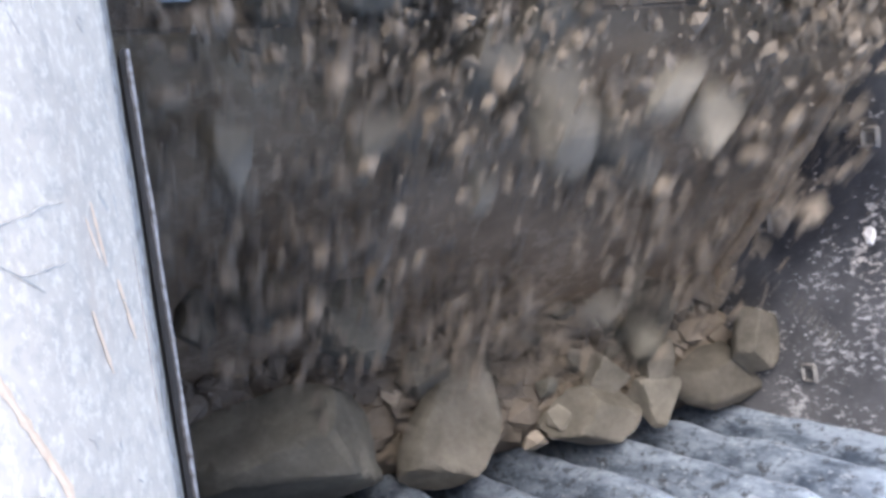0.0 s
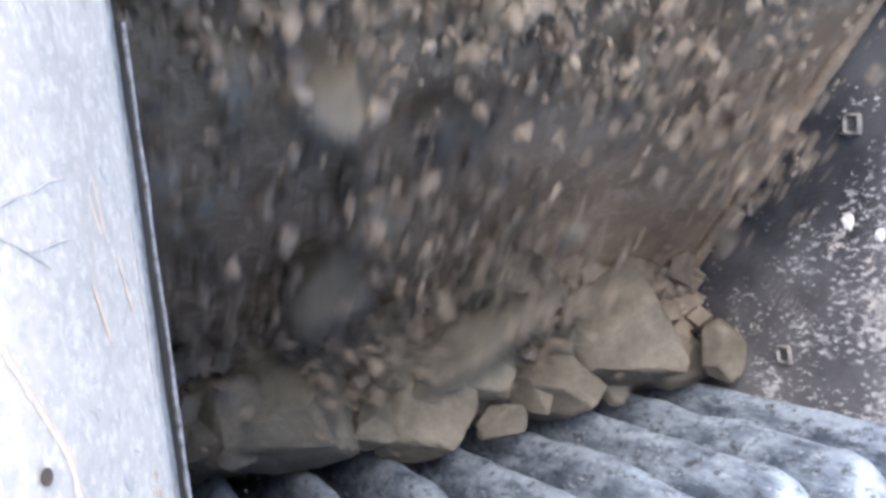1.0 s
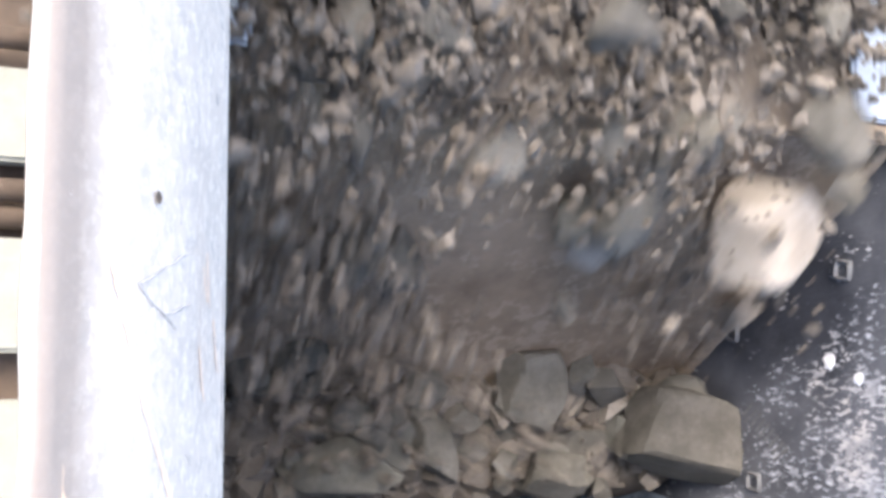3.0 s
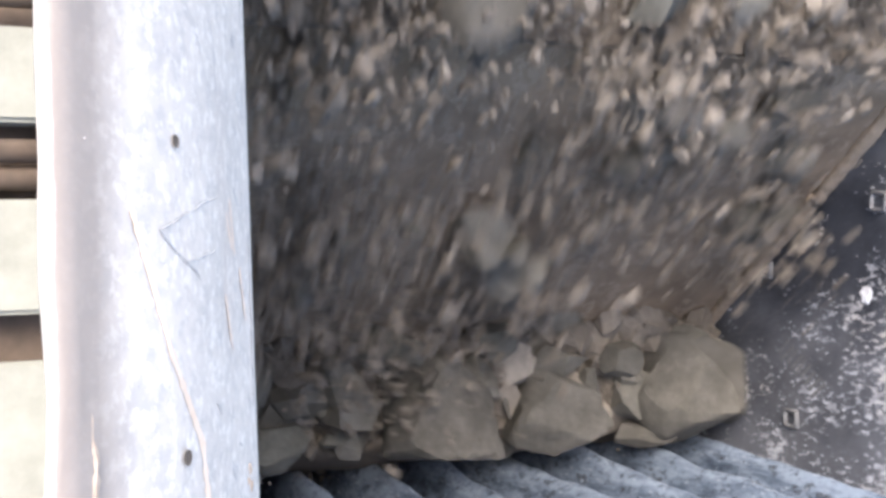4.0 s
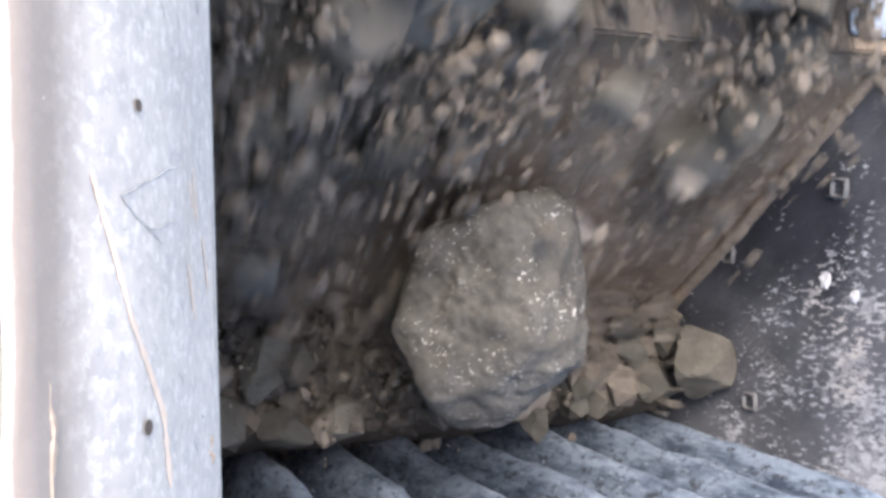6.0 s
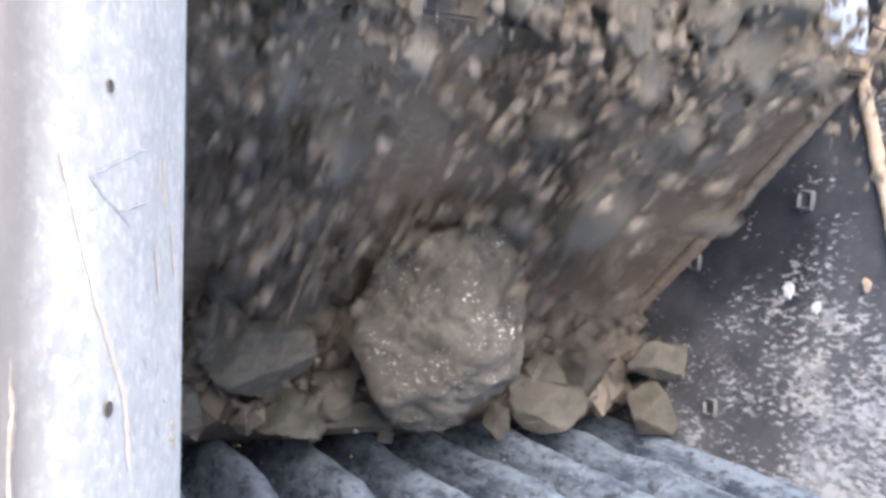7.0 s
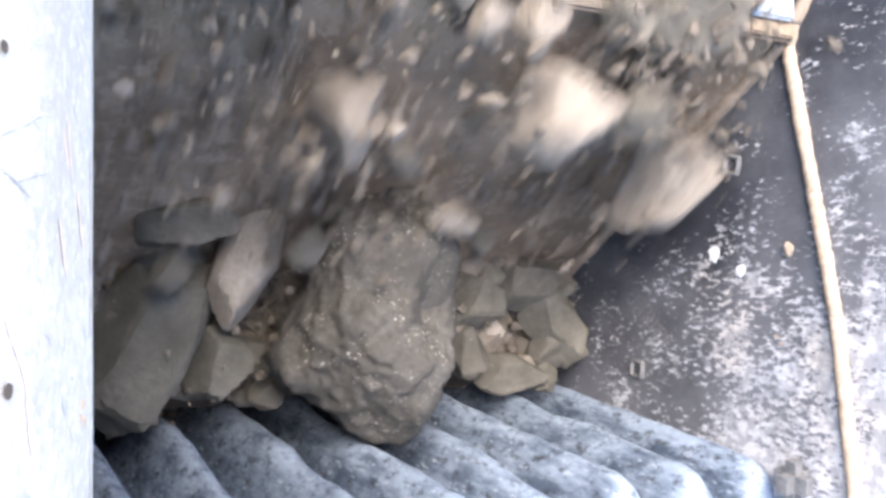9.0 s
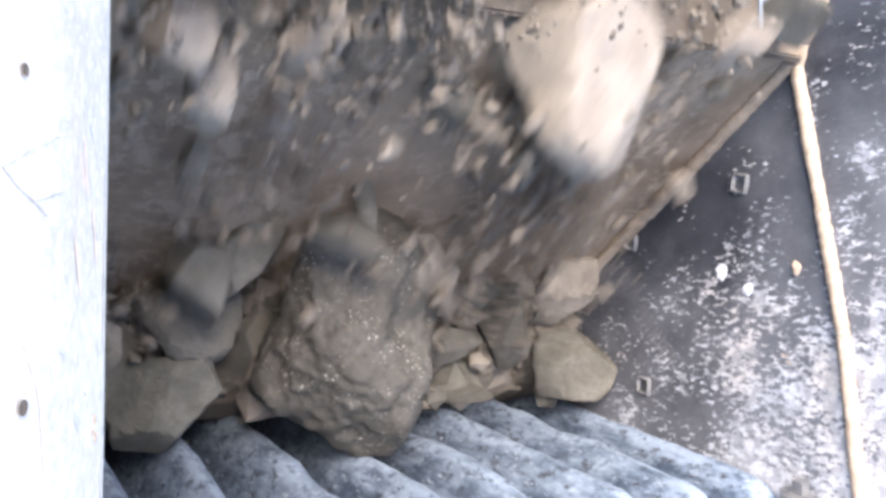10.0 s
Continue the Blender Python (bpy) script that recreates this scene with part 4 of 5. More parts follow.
rock(60, (0.105, 0.080, 0.061), (0.750, -0.060, -0.016), (7, -24, -11), 2.80, 3.70)
rock(61, (0.258, 0.129, 0.098), (0.566, -0.210, -0.012), (7, -24, -1), 2.80, 3.80, GREY)
rock(62, (0.136, 0.123, 0.093), (1.053, -0.255, -0.012), (7, -24, -1), 2.70, 3.80)
rock(63, (0.092, 0.184, 0.070), (0.768, -0.170, -0.016), (7, -24, 19), 2.75, 3.80)
rock(64, (0.113, 0.077, 0.059), (0.591, -0.106, -0.016), (7, -24, -1), 2.70, 3.80, GREY)
rock(65, (0.110, 0.121, 0.084), (0.557, 0.181, 0.328), (7, -24, -1), 3.02, 3.60)
rock(66, (0.087, 0.075, 0.057), (0.840, -0.121, -0.016), (7, -24, -1), 2.70, 3.70)
rock(67, (0.066, 0.106, 0.051), (1.132, -0.031, -0.012), (7, -24, -1), 2.80, 3.70)
rock(68, (0.288, 0.234, 0.179), (0.706, -0.216, 0.004), (4, -22, -24), 3.90, 5.40)
rock(69, (0.229, 0.184, 0.140), (0.982, -0.238, -0.004), (4, -22, -19), 3.80, 5.45)
rock(70, (0.234, 0.254, 0.179), (1.293, -0.204, 0.004), (4, -22, -4), 3.90, 5.30)
rock(71, (0.088, 0.164, 0.067), (0.514, -0.149, -0.016), (4, -22, 16), 3.90, 5.00)
rock(72, (0.161, 0.089, 0.068), (0.601, -0.078, -0.016), (4, -22, -24), 3.90, 4.90, GREY)
rock(73, (0.074, 0.118, 0.057), (0.801, -0.151, -0.016), (4, -22, 6), 3.80, 5.20)
rock(74, (0.102, 0.096, 0.074), (0.379, -0.256, -0.016), (4, -22, -4), 3.90, 5.40, GREY)
rock(75, (0.073, 0.073, 0.056), (0.712, -0.034, -0.012), (4, -22, -4), 4.20, 5.00)
rock(76, (0.108, 0.070, 0.053), (0.910, -0.046, -0.020), (4, -22, -4), 4.20, 4.90, GREY)
rock(77, (0.126, 0.073, 0.055), (1.220, -0.015, 0.012), (4, -22, -4), 4.25, 5.00)
rock(78, (0.109, 0.068, 0.052), (1.369, -0.017, 0.008), (4, -22, -4), 4.20, 5.00)
rock(79, (0.116, 0.089, 0.067), (1.332, -0.105, -0.016), (4, -22, -4), 4.00, 5.00)
rock(80, (0.099, 0.086, 0.065), (1.140, -0.130, -0.016), (4, -22, -4), 4.00, 5.20)
rock(81, (0.146, 0.053, 0.042), (1.202, -0.305, -0.020), (4, -22, -9), 3.80, 5.40)
rock(82, (0.221, 0.202, 0.154), (0.959, -0.055, 0.020), (4, -24, 3), 4.85, 5.50)
rock(83, (0.105, 0.092, 0.070), (0.764, -0.083, -0.016), (4, -24, -2), 4.80, 5.50, GREY)
rock(84, (0.105, 0.080, 0.061), (0.768, -0.165, -0.016), (4, -24, -2), 4.70, 5.50)
rock(85, (0.157, 0.143, 0.109), (1.308, -0.191, -0.008), (4, -24, -2), 4.80, 5.60)
rock(86, (0.112, 0.099, 0.075), (1.105, -0.273, -0.016), (4, -24, -2), 4.70, 5.50)
rock(87, (0.238, 0.145, 0.111), (1.319, 0.008, 0.084), (4, -24, 8), 4.90, 5.40)
rock(88, (0.103, 0.137, 0.078), (0.418, -0.143, -0.012), (4, -24, -3), 5.20, 6.00, GREY)
rock(89, (0.145, 0.171, 0.110), (1.380, -0.185, 0.104), (4, -24, -3), 5.20, 6.20)
rock(90, (0.115, 0.081, 0.061), (0.459, -0.256, -0.016), (4, -24, -3), 5.20, 6.00, GREY)
rock(92, (0.236, 0.150, 0.114), (0.480, -0.139, -0.008), (2, -26, 20), 6.30, 8.00, GREY)
rock(93, (0.122, 0.111, 0.084), (0.533, -0.263, -0.012), (2, -26, 10), 6.20, 7.40, GREY)
rock(94, (0.098, 0.102, 0.075), (0.636, -0.224, -0.016), (2, -26, 0), 6.20, 7.90)
rock(95, (0.169, 0.066, 0.051), (0.678, -0.272, -0.020), (2, -26, 0), 6.10, 7.60, GREY)
rock(96, (0.104, 0.088, 0.067), (0.417, 0.013, 0.064), (2, -26, 0), 6.40, 7.80)
rock(97, (0.088, 0.112, 0.067), (0.579, -0.030, 0.000), (2, -26, 0), 6.30, 7.70, GREY)
rock(98, (0.068, 0.080, 0.052), (0.400, -0.046, -0.020), (2, -26, 0), 6.30, 7.60)
rock(99, (0.179, 0.126, 0.096), (1.139, -0.272, -0.012), (2, -26, -10), 6.20, 7.40)
rock(100, (0.115, 0.163, 0.088), (1.238, -0.181, -0.012), (2, -26, 15), 6.40, 7.40)
rock(101, (0.143, 0.095, 0.072), (1.383, -0.174, 0.060), (2, -26, 0), 6.40, 7.40)
rock(102, (0.136, 0.123, 0.093), (1.383, -0.285, 0.048), (2, -26, -30), 6.30, 7.50)
rock(103, (0.072, 0.055, 0.042), (0.531, 0.055, 0.112), (2, -26, 0), 6.60, 7.80)
rock(104, (0.089, 0.067, 0.051), (0.629, 0.077, 0.148), (2, -26, -20), 6.70, 7.80)
rock(105, (0.053, 0.071, 0.041), (0.639, -0.008, 0.016), (2, -26, 0), 6.60, 7.80)
rock(106, (0.101, 0.090, 0.069), (0.373, -0.105, -0.016), (2, -26, 20), 6.30, 7.70, GREY)
rock(107, (0.089, 0.113, 0.068), (0.630, -0.244, -0.016), (0, -29, 1), 7.35, 8.00)
rock(108, (0.155, 0.161, 0.118), (1.151, -0.070, -0.008), (0, -29, 1), 7.30, 8.00)
rock(109, (0.207, 0.127, 0.097), (1.126, -0.198, -0.012), (0, -29, -24), 7.40, 8.20)
rock(110, (0.169, 0.119, 0.091), (1.346, -0.165, -0.012), (0, -29, 1), 7.40, 8.10)
rock(111, (0.072, 0.096, 0.055), (0.659, -0.029, -0.008), (0, -29, 11), 7.35, 8.05)
rock(112, (0.127, 0.081, 0.062), (0.516, -0.266, -0.016), (0, -29, 1), 7.35, 8.10, GREY)
rock(113, (0.105, 0.092, 0.070), (1.041, -0.283, -0.016), (0, -29, 1), 7.35, 8.20)
rock(114, (0.099, 0.099, 0.076), (1.398, -0.301, -0.012), (0, -29, 1), 7.35, 8.20)
rock(115, (0.212, 0.103, 0.078), (1.222, -0.272, -0.012), (-0, -30, -10), 7.90, 8.60)
rock(116, (0.126, 0.109, 0.083), (0.512, -0.247, -0.012), (-0, -30, 0), 7.85, 8.40, GREY)
rock(117, (0.096, 0.119, 0.073), (0.650, -0.142, -0.016), (-0, -30, 0), 7.85, 8.20, GREY)
rock(119, (0.205, 0.376, 0.156), (0.401, -0.174, 0.000), (0, -30, -20), 8.25, 9.45, GREY)
rock(120, (0.147, 0.245, 0.112), (1.343, -0.174, -0.008), (0, -30, 25), 8.20, 9.30)
rock(121, (0.198, 0.102, 0.078), (1.218, -0.287, -0.012), (0, -30, -5), 8.20, 9.60)
rock(122, (0.164, 0.070, 0.053), (0.569, -0.201, -0.020), (0, -30, 5), 8.30, 9.20, GREY)
rock(123, (0.146, 0.099, 0.076), (0.453, 0.059, 0.140), (0, -30, -0), 8.35, 8.85, GREY)
rock(124, (0.069, 0.106, 0.052), (1.118, 0.076, 0.148), (0, -30, -0), 8.45, 8.90)
rock(125, (0.147, 0.147, 0.112), (1.131, -0.122, -0.008), (0, -30, -0), 8.20, 9.40)
rock(126, (0.128, 0.318, 0.098), (0.577, 0.001, 0.068), (0, -30, -18), 8.85, 9.45, PALE)
rock(127, (0.184, 0.089, 0.068), (0.453, 0.046, 0.116), (0, -30, 0), 8.85, 9.40)
rock(128, (0.141, 0.060, 0.046), (1.133, -0.101, -0.020), (0, -30, -35), 8.80, 9.60)
rock(129, (0.093, 0.126, 0.071), (1.116, -0.233, -0.016), (0, -30, 0), 8.70, 9.60)
rock(130, (0.149, 0.149, 0.114), (0.541, -0.217, -0.008), (0, -30, 0), 8.80, 9.70, GREY)
rock(131, (0.071, 0.065, 0.050), (0.642, -0.292, -0.020), (0, -30, 0), 8.80, 9.80)
rock(132, (0.154, 0.126, 0.096), (1.356, -0.226, -0.012), (0, -30, 0), 8.70, 9.80)
rock(133, (0.165, 0.137, 0.105), (1.264, -0.077, -0.008), (0, -30, 0), 8.70, 9.50)
rock(134, (0.182, 0.314, 0.139), (0.515, -0.024, 0.056), (-0, -30, 29), 9.42, 9.80)
rock(135, (0.154, 0.121, 0.092), (0.377, -0.120, -0.012), (-0, -30, 1), 9.35, 9.75, GREY)
rock(136, (0.137, 0.150, 0.104), (1.159, -0.011, 0.052), (-0, -30, 1), 9.42, 9.80)
rock(137, (0.169, 0.101, 0.077), (1.191, -0.179, -0.016), (-0, -30, 1), 9.20, 9.80)
rock(138, (0.105, 0.118, 0.080), (1.053, -0.087, -0.012), (-0, -30, 1), 9.30, 9.80)
rock(139, (0.139, 0.112, 0.085), (1.338, -0.084, -0.012), (-0, -30, 1), 9.30, 9.80)
rock(140, (0.208, 0.191, 0.145), (0.463, -0.103, 0.000), (0, -30, -19), 9.80, 11.00)
rock(141, (0.239, 0.189, 0.144), (0.419, -0.261, -0.004), (0, -30, 16), 9.30, 11.00, GREY)
rock(142, (0.094, 0.232, 0.071), (0.554, 0.026, 0.088), (0, -30, -31), 9.80, 11.00)
rock(143, (0.142, 0.197, 0.108), (0.942, -0.003, 0.068), (0, -30, -14), 9.90, 11.00, PALE)
rock(144, (0.135, 0.202, 0.103), (1.183, -0.137, -0.008), (0, -30, -9), 9.75, 11.00)
rock(145, (0.154, 0.189, 0.117), (1.354, -0.054, -0.004), (0, -30, -14), 9.85, 11.00, PALE)
rock(146, (0.200, 0.172, 0.131), (1.359, -0.230, 0.036), (0, -30, 1), 9.30, 11.00)
rock(147, (0.138, 0.085, 0.065), (1.054, -0.178, -0.016), (0, -30, 11), 9.60, 11.00)
rock(148, (0.044, 0.137, 0.039), (0.732, 0.127, 0.212), (0, -30, 6), 9.85, 11.00)
rock(149, (0.120, 0.047, 0.035), (1.102, -0.287, -0.020), (0, -30, 6), 9.30, 11.00)
rock(150, (0.065, 0.118, 0.049), (0.603, -0.135, -0.020), (0, -30, -14), 9.70, 11.00)

# stones caught in mid-fall
tumbler(151, (0.075, 0.104, 0.065), 0.000, 0.178, 0.270, (8, -21, 9))
tumbler(152, (0.083, 0.095, 0.072), 0.000, 0.180, 0.461, (8, -21, -1))
tumbler(153, (0.102, 0.192, 0.088), 0.000, 0.172, 0.743, (8, -21, 9))
tumbler(154, (0.089, 0.101, 0.077), 0.000, 0.124, 0.613, (8, -21, -11))
tumbler(155, (0.053, 0.085, 0.046), 0.000, 0.224, 0.645, (8, -21, 4))
tumbler(156, (0.115, 0.068, 0.061), 0.000, 0.162, 0.931, (8, -21, 19))
tumbler(157, (0.084, 0.108, 0.073), 0.000, 0.190, 1.032, (8, -21, -41))
tumbler(158, (0.109, 0.084, 0.075), 0.500, 0.200, 0.662, (7, -22, -10), PALE)
tumbler(159, (0.112, 0.100, 0.090), 0.500, 0.118, 0.699, (7, -22, -10), PALE)
tumbler(160, (0.135, 0.113, 0.102), 0.500, 0.118, 0.864, (7, -22, -10), PALE)
tumbler(161, (0.110, 0.098, 0.088), 0.500, 0.118, 0.395, (7, -22, -10))
tumbler(162, (0.049, 0.063, 0.043), 0.500, 0.182, 0.542, (7, -22, -10))
tumbler(163, (0.101, 0.098, 0.088), 0.500, 0.280, 1.353, (7, -22, -10))
tumbler(164, (0.130, 0.111, 0.100), 1.000, 0.162, 0.409, (5, -22, -29))
tumbler(165, (0.094, 0.076, 0.069), 1.000, 0.144, 0.282, (5, -22, -9))
tumbler(166, (0.078, 0.052, 0.047), 1.000, 0.112, 0.647, (5, -22, -9))
tumbler(167, (0.084, 0.088, 0.073), 1.500, 0.142, 0.492, (2, -20, -6))
tumbler(168, (0.118, 0.095, 0.085), 1.500, 0.214, 1.187, (2, -20, -6))
tumbler(169, (0.055, 0.077, 0.048), 1.500, 0.258, 1.003, (2, -20, -6))
tumbler(170, (0.129, 0.157, 0.111), 2.000, 0.130, 0.952, (5, -19, -6), PALE)
tumbler(171, (0.209, 0.171, 0.153), 2.000, 0.270, 1.109, (5, -19, -36), PALE)
tumbler(172, (0.065, 0.093, 0.056), 2.000, 0.140, 0.680, (5, -19, -16))
tumbler(173, (0.084, 0.048, 0.044), 2.000, 0.152, 0.766, (5, -19, -6))
tumbler(174, (0.101, 0.049, 0.044), 2.000, 0.178, 0.658, (5, -19, -6))
tumbler(175, (0.083, 0.094, 0.072), 2.000, 0.126, 0.467, (5, -19, -6))
tumbler(176, (0.087, 0.129, 0.075), 2.500, 0.172, 0.309, (9, -25, 22))
tumbler(177, (0.107, 0.124, 0.092), 2.500, 0.110, 0.873, (9, -25, -3))
tumbler(178, (0.080, 0.064, 0.058), 2.500, 0.140, 0.778, (9, -25, -3))
tumbler(179, (0.094, 0.081, 0.073), 2.500, 0.172, 0.879, (9, -25, -3))
tumbler(180, (0.052, 0.065, 0.045), 2.500, 0.108, 0.333, (9, -25, -3))
tumbler(181, (0.062, 0.067, 0.054), 2.500, 0.020, 0.639, (9, -25, -3))
tumbler(182, (0.196, 0.198, 0.170), 3.000, 0.194, 1.159, (7, -24, -41), PALE)
tumbler(183, (0.106, 0.061, 0.055), 3.000, 0.142, 0.593, (7, -24, 9))
tumbler(184, (0.110, 0.101, 0.091), 3.000, 0.186, 0.871, (7, -24, -1))
tumbler(185, (0.105, 0.119, 0.091), 3.000, 0.090, 1.180, (7, -24, 24))
tumbler(186, (0.099, 0.061, 0.055), 3.000, 0.102, 0.952, (7, -24, 34))
tumbler(187, (0.061, 0.067, 0.053), 3.000, 0.118, 0.771, (7, -24, -31))
tumbler(188, (0.039, 0.068, 0.034), 3.000, 0.132, 0.390, (7, -24, 9))
tumbler(189, (0.113, 0.070, 0.063), 3.000, 0.028, 0.719, (7, -24, -1))
tumbler(190, (0.204, 0.125, 0.112), 4.500, 0.204, 0.778, (4, -22, 6))
tumbler(191, (0.119, 0.088, 0.079), 4.500, 0.236, 0.565, (4, -22, -4))
tumbler(192, (0.080, 0.106, 0.069), 4.500, 0.106, 0.979, (4, -22, -4), PALE)
tumbler(193, (0.076, 0.087, 0.065), 4.500, 0.136, 0.316, (4, -22, -4), PALE)
tumbler(194, (0.051, 0.081, 0.044), 4.500, 0.166, 0.577, (4, -22, 6))
tumbler(195, (0.072, 0.083, 0.062), 4.500, 0.188, 0.968, (4, -22, -4))
tumbler(196, (0.046, 0.081, 0.040), 4.500, 0.102, 0.468, (4, -22, 16))
tumbler(197, (0.108, 0.127, 0.094), 5.000, 0.156, 0.330, (4, -24, -2))
tumbler(198, (0.079, 0.085, 0.069), 5.000, 0.132, 0.842, (4, -24, -2))
tumbler(199, (0.094, 0.118, 0.082), 5.000, 0.110, 1.148, (4, -24, -2))
tumbler(200, (0.057, 0.059, 0.049), 5.000, 0.204, 0.543, (4, -24, -22))
tumbler(201, (0.052, 0.100, 0.045), 5.000, 0.248, 1.004, (4, -24, -2))
tumbler(202, (0.076, 0.057, 0.051), 5.000, 0.092, 0.833, (4, -24, -2))
tumbler(203, (0.212, 0.161, 0.145), 5.500, 0.086, 0.987, (4, -24, -13), PALE)
tumbler(204, (0.081, 0.106, 0.070), 5.500, 0.116, 0.310, (4, -24, -3))
tumbler(205, (0.047, 0.090, 0.040), 5.500, 0.178, 0.892, (4, -24, -3))
tumbler(206, (0.052, 0.064, 0.045), 5.500, 0.106, 0.380, (4, -24, -3))
tumbler(207, (0.146, 0.199, 0.126), 7.000, 0.230, 0.928, (2, -26, 5))
tumbler(208, (0.053, 0.109, 0.046), 7.000, 0.142, 0.335, (2, -26, 10))
tumbler(209, (0.082, 0.070, 0.063), 7.000, 0.172, 0.787, (2, -26, 0))
tumbler(210, (0.096, 0.074, 0.066), 7.000, 0.164, 1.001, (2, -26, 0))
tumbler(211, (0.067, 0.086, 0.058), 7.000, 0.124, 0.893, (2, -26, 0))
tumbler(212, (0.105, 0.074, 0.066), 7.000, 0.098, 1.194, (2, -26, 0))
tumbler(213, (0.112, 0.049, 0.044), 7.000, 0.254, 1.243, (2, -26, 0))
tumbler(214, (0.128, 0.182, 0.111), 7.500, 0.140, 1.006, (0, -29, 1), PALE)
tumbler(215, (0.177, 0.053, 0.047), 7.500, 0.190, 0.501, (0, -29, -7))
tumbler(216, (0.061, 0.135, 0.053), 7.500, 0.236, 0.656, (0, -29, 1))
tumbler(217, (0.061, 0.079, 0.053), 7.500, 0.230, 0.445, (0, -29, -29))
tumbler(218, (0.055, 0.096, 0.047), 7.500, 0.174, 0.779, (0, -29, -14))
tumbler(219, (0.074, 0.064, 0.057), 7.500, 0.102, 0.704, (0, -29, 1))
tumbler(220, (0.069, 0.092, 0.060), 7.500, 0.096, 0.857, (0, -29, -19), PALE)
tumbler(221, (0.050, 0.048, 0.044), 7.500, 0.166, 0.569, (0, -29, 1))
tumbler(222, (0.112, 0.143, 0.097), 8.000, 0.132, 0.975, (-0, -30, -15), PALE)
tumbler(223, (0.087, 0.121, 0.075), 8.000, 0.124, 1.108, (-0, -30, 0), PALE)
tumbler(224, (0.071, 0.068, 0.062), 8.000, 0.204, 0.301, (-0, -30, 0))
tumbler(225, (0.135, 0.080, 0.072), 8.000, 0.184, 1.166, (-0, -30, 0))
tumbler(226, (0.148, 0.107, 0.096), 8.500, 0.164, 0.274, (0, -30, -0), PALE)
tumbler(227, (0.094, 0.082, 0.074), 8.500, 0.112, 0.786, (0, -30, -0))
tumbler(228, (0.067, 0.072, 0.058), 8.500, 0.160, 0.587, (0, -30, -0))
tumbler(229, (0.097, 0.065, 0.059), 8.500, 0.176, 0.972, (0, -30, -0))
tumbler(230, (0.117, 0.146, 0.101), 9.000, 0.204, 0.576, (0, -30, 0), PALE)
tumbler(231, (0.184, 0.168, 0.151), 9.000, 0.186, 0.961, (0, -30, 0), PALE)
tumbler(232, (0.227, 0.185, 0.167), 9.000, 0.246, 1.280, (0, -30, 20), PALE)
tumbler(233, (0.086, 0.099, 0.074), 9.000, 0.112, 0.820, (0, -30, -10), PALE)
tumbler(234, (0.067, 0.064, 0.058), 9.000, 0.114, 0.734, (0, -30, 0), PALE)
tumbler(235, (0.208, 0.122, 0.110), 9.500, 0.116, 0.968, (-0, -30, 46), PALE)
tumbler(236, (0.076, 0.147, 0.066), 9.500, 0.120, 0.772, (-0, -30, 1))
tumbler(237, (0.086, 0.083, 0.074), 9.500, 0.146, 0.479, (-0, -30, 41))
tumbler(238, (0.122, 0.059, 0.053), 9.500, 0.196, 0.433, (-0, -30, 1))
tumbler(239, (0.068, 0.062, 0.055), 9.500, 0.200, 0.551, (-0, -30, 1))
tumbler(240, (0.049, 0.074, 0.042), 9.500, 0.228, 0.321, (-0, -30, 1))
tumbler(241, (0.077, 0.121, 0.066), 9.500, 0.232, 1.224, (-0, -30, -24))
tumbler(242, (0.073, 0.049, 0.044), 9.500, 0.236, 0.423, (-0, -30, 21))
tumbler(243, (0.088, 0.060, 0.054), 9.500, 0.282, 0.846, (-0, -30, 1))
tumbler(244, (0.087, 0.068, 0.061), 9.500, 0.358, 0.649, (-0, -30, 1))
tumbler(245, (0.244, 0.292, 0.211), 10.000, 0.142, 0.929, (0, -30, 16), PALE)
tumbler(246, (0.074, 0.098, 0.064), 10.000, 0.182, 0.349, (0, -30, 1), PALE)
tumbler(247, (0.110, 0.091, 0.082), 10.000, 0.148, 0.289, (0, -30, 1), PALE)
tumbler(248, (0.109, 0.063, 0.057), 10.000, 0.136, 0.465, (0, -30, 16), PALE)
tumbler(249, (0.101, 0.083, 0.075), 10.000, 0.090, 1.186, (0, -30, 1), PALE)
tumbler(250, (0.059, 0.076, 0.051), 10.000, 0.218, 0.903, (0, -30, 1))
tumbler(251, (0.051, 0.065, 0.044), 10.000, 0.238, 0.358, (0, -30, 1))
tumbler(252, (0.115, 0.094, 0.085), 3.233, 0.126, 0.342, (6, -23, -17))
tumbler(253, (0.129, 0.116, 0.104), 3.267, 0.052, 0.916, (6, -23, 30))
tumbler(254, (0.074, 0.081, 0.064), 3.300, 0.094, 0.317, (6, -23, 23))
tumbler(255, (0.044, 0.030, 0.027), 3.333, 0.098, 0.863, (6, -23, 22))
tumbler(256, (0.051, 0.054, 0.044), 3.367, 0.082, 0.787, (6, -23, 8))
tumbler(257, (0.047, 0.035, 0.032), 3.433, 0.130, 0.404, (6, -23, 28))
tumbler(258, (0.123, 0.126, 0.106), 3.467, 0.178, 0.370, (6, -23, -14))
tumbler(259, (0.042, 0.056, 0.037), 3.500, 0.094, 0.195, (6, -23, 29))
tumbler(260, (0.071, 0.051, 0.046), 3.533, 0.176, 0.671, (6, -23, -15))
tumbler(261, (0.089, 0.067, 0.060), 3.600, 0.088, 0.379, (6, -23, 17))
tumbler(262, (0.119, 0.168, 0.103), 3.633, 0.188, 0.226, (6, -23, -8))
tumbler(263, (0.072, 0.102, 0.062), 3.667, 0.184, 0.707, (6, -23, 2))
tumbler(264, (0.076, 0.095, 0.066), 3.700, 0.162, 0.199, (6, -23, 35))
tumbler(265, (0.076, 0.084, 0.065), 3.733, 0.122, 0.329, (6, -23, 9))
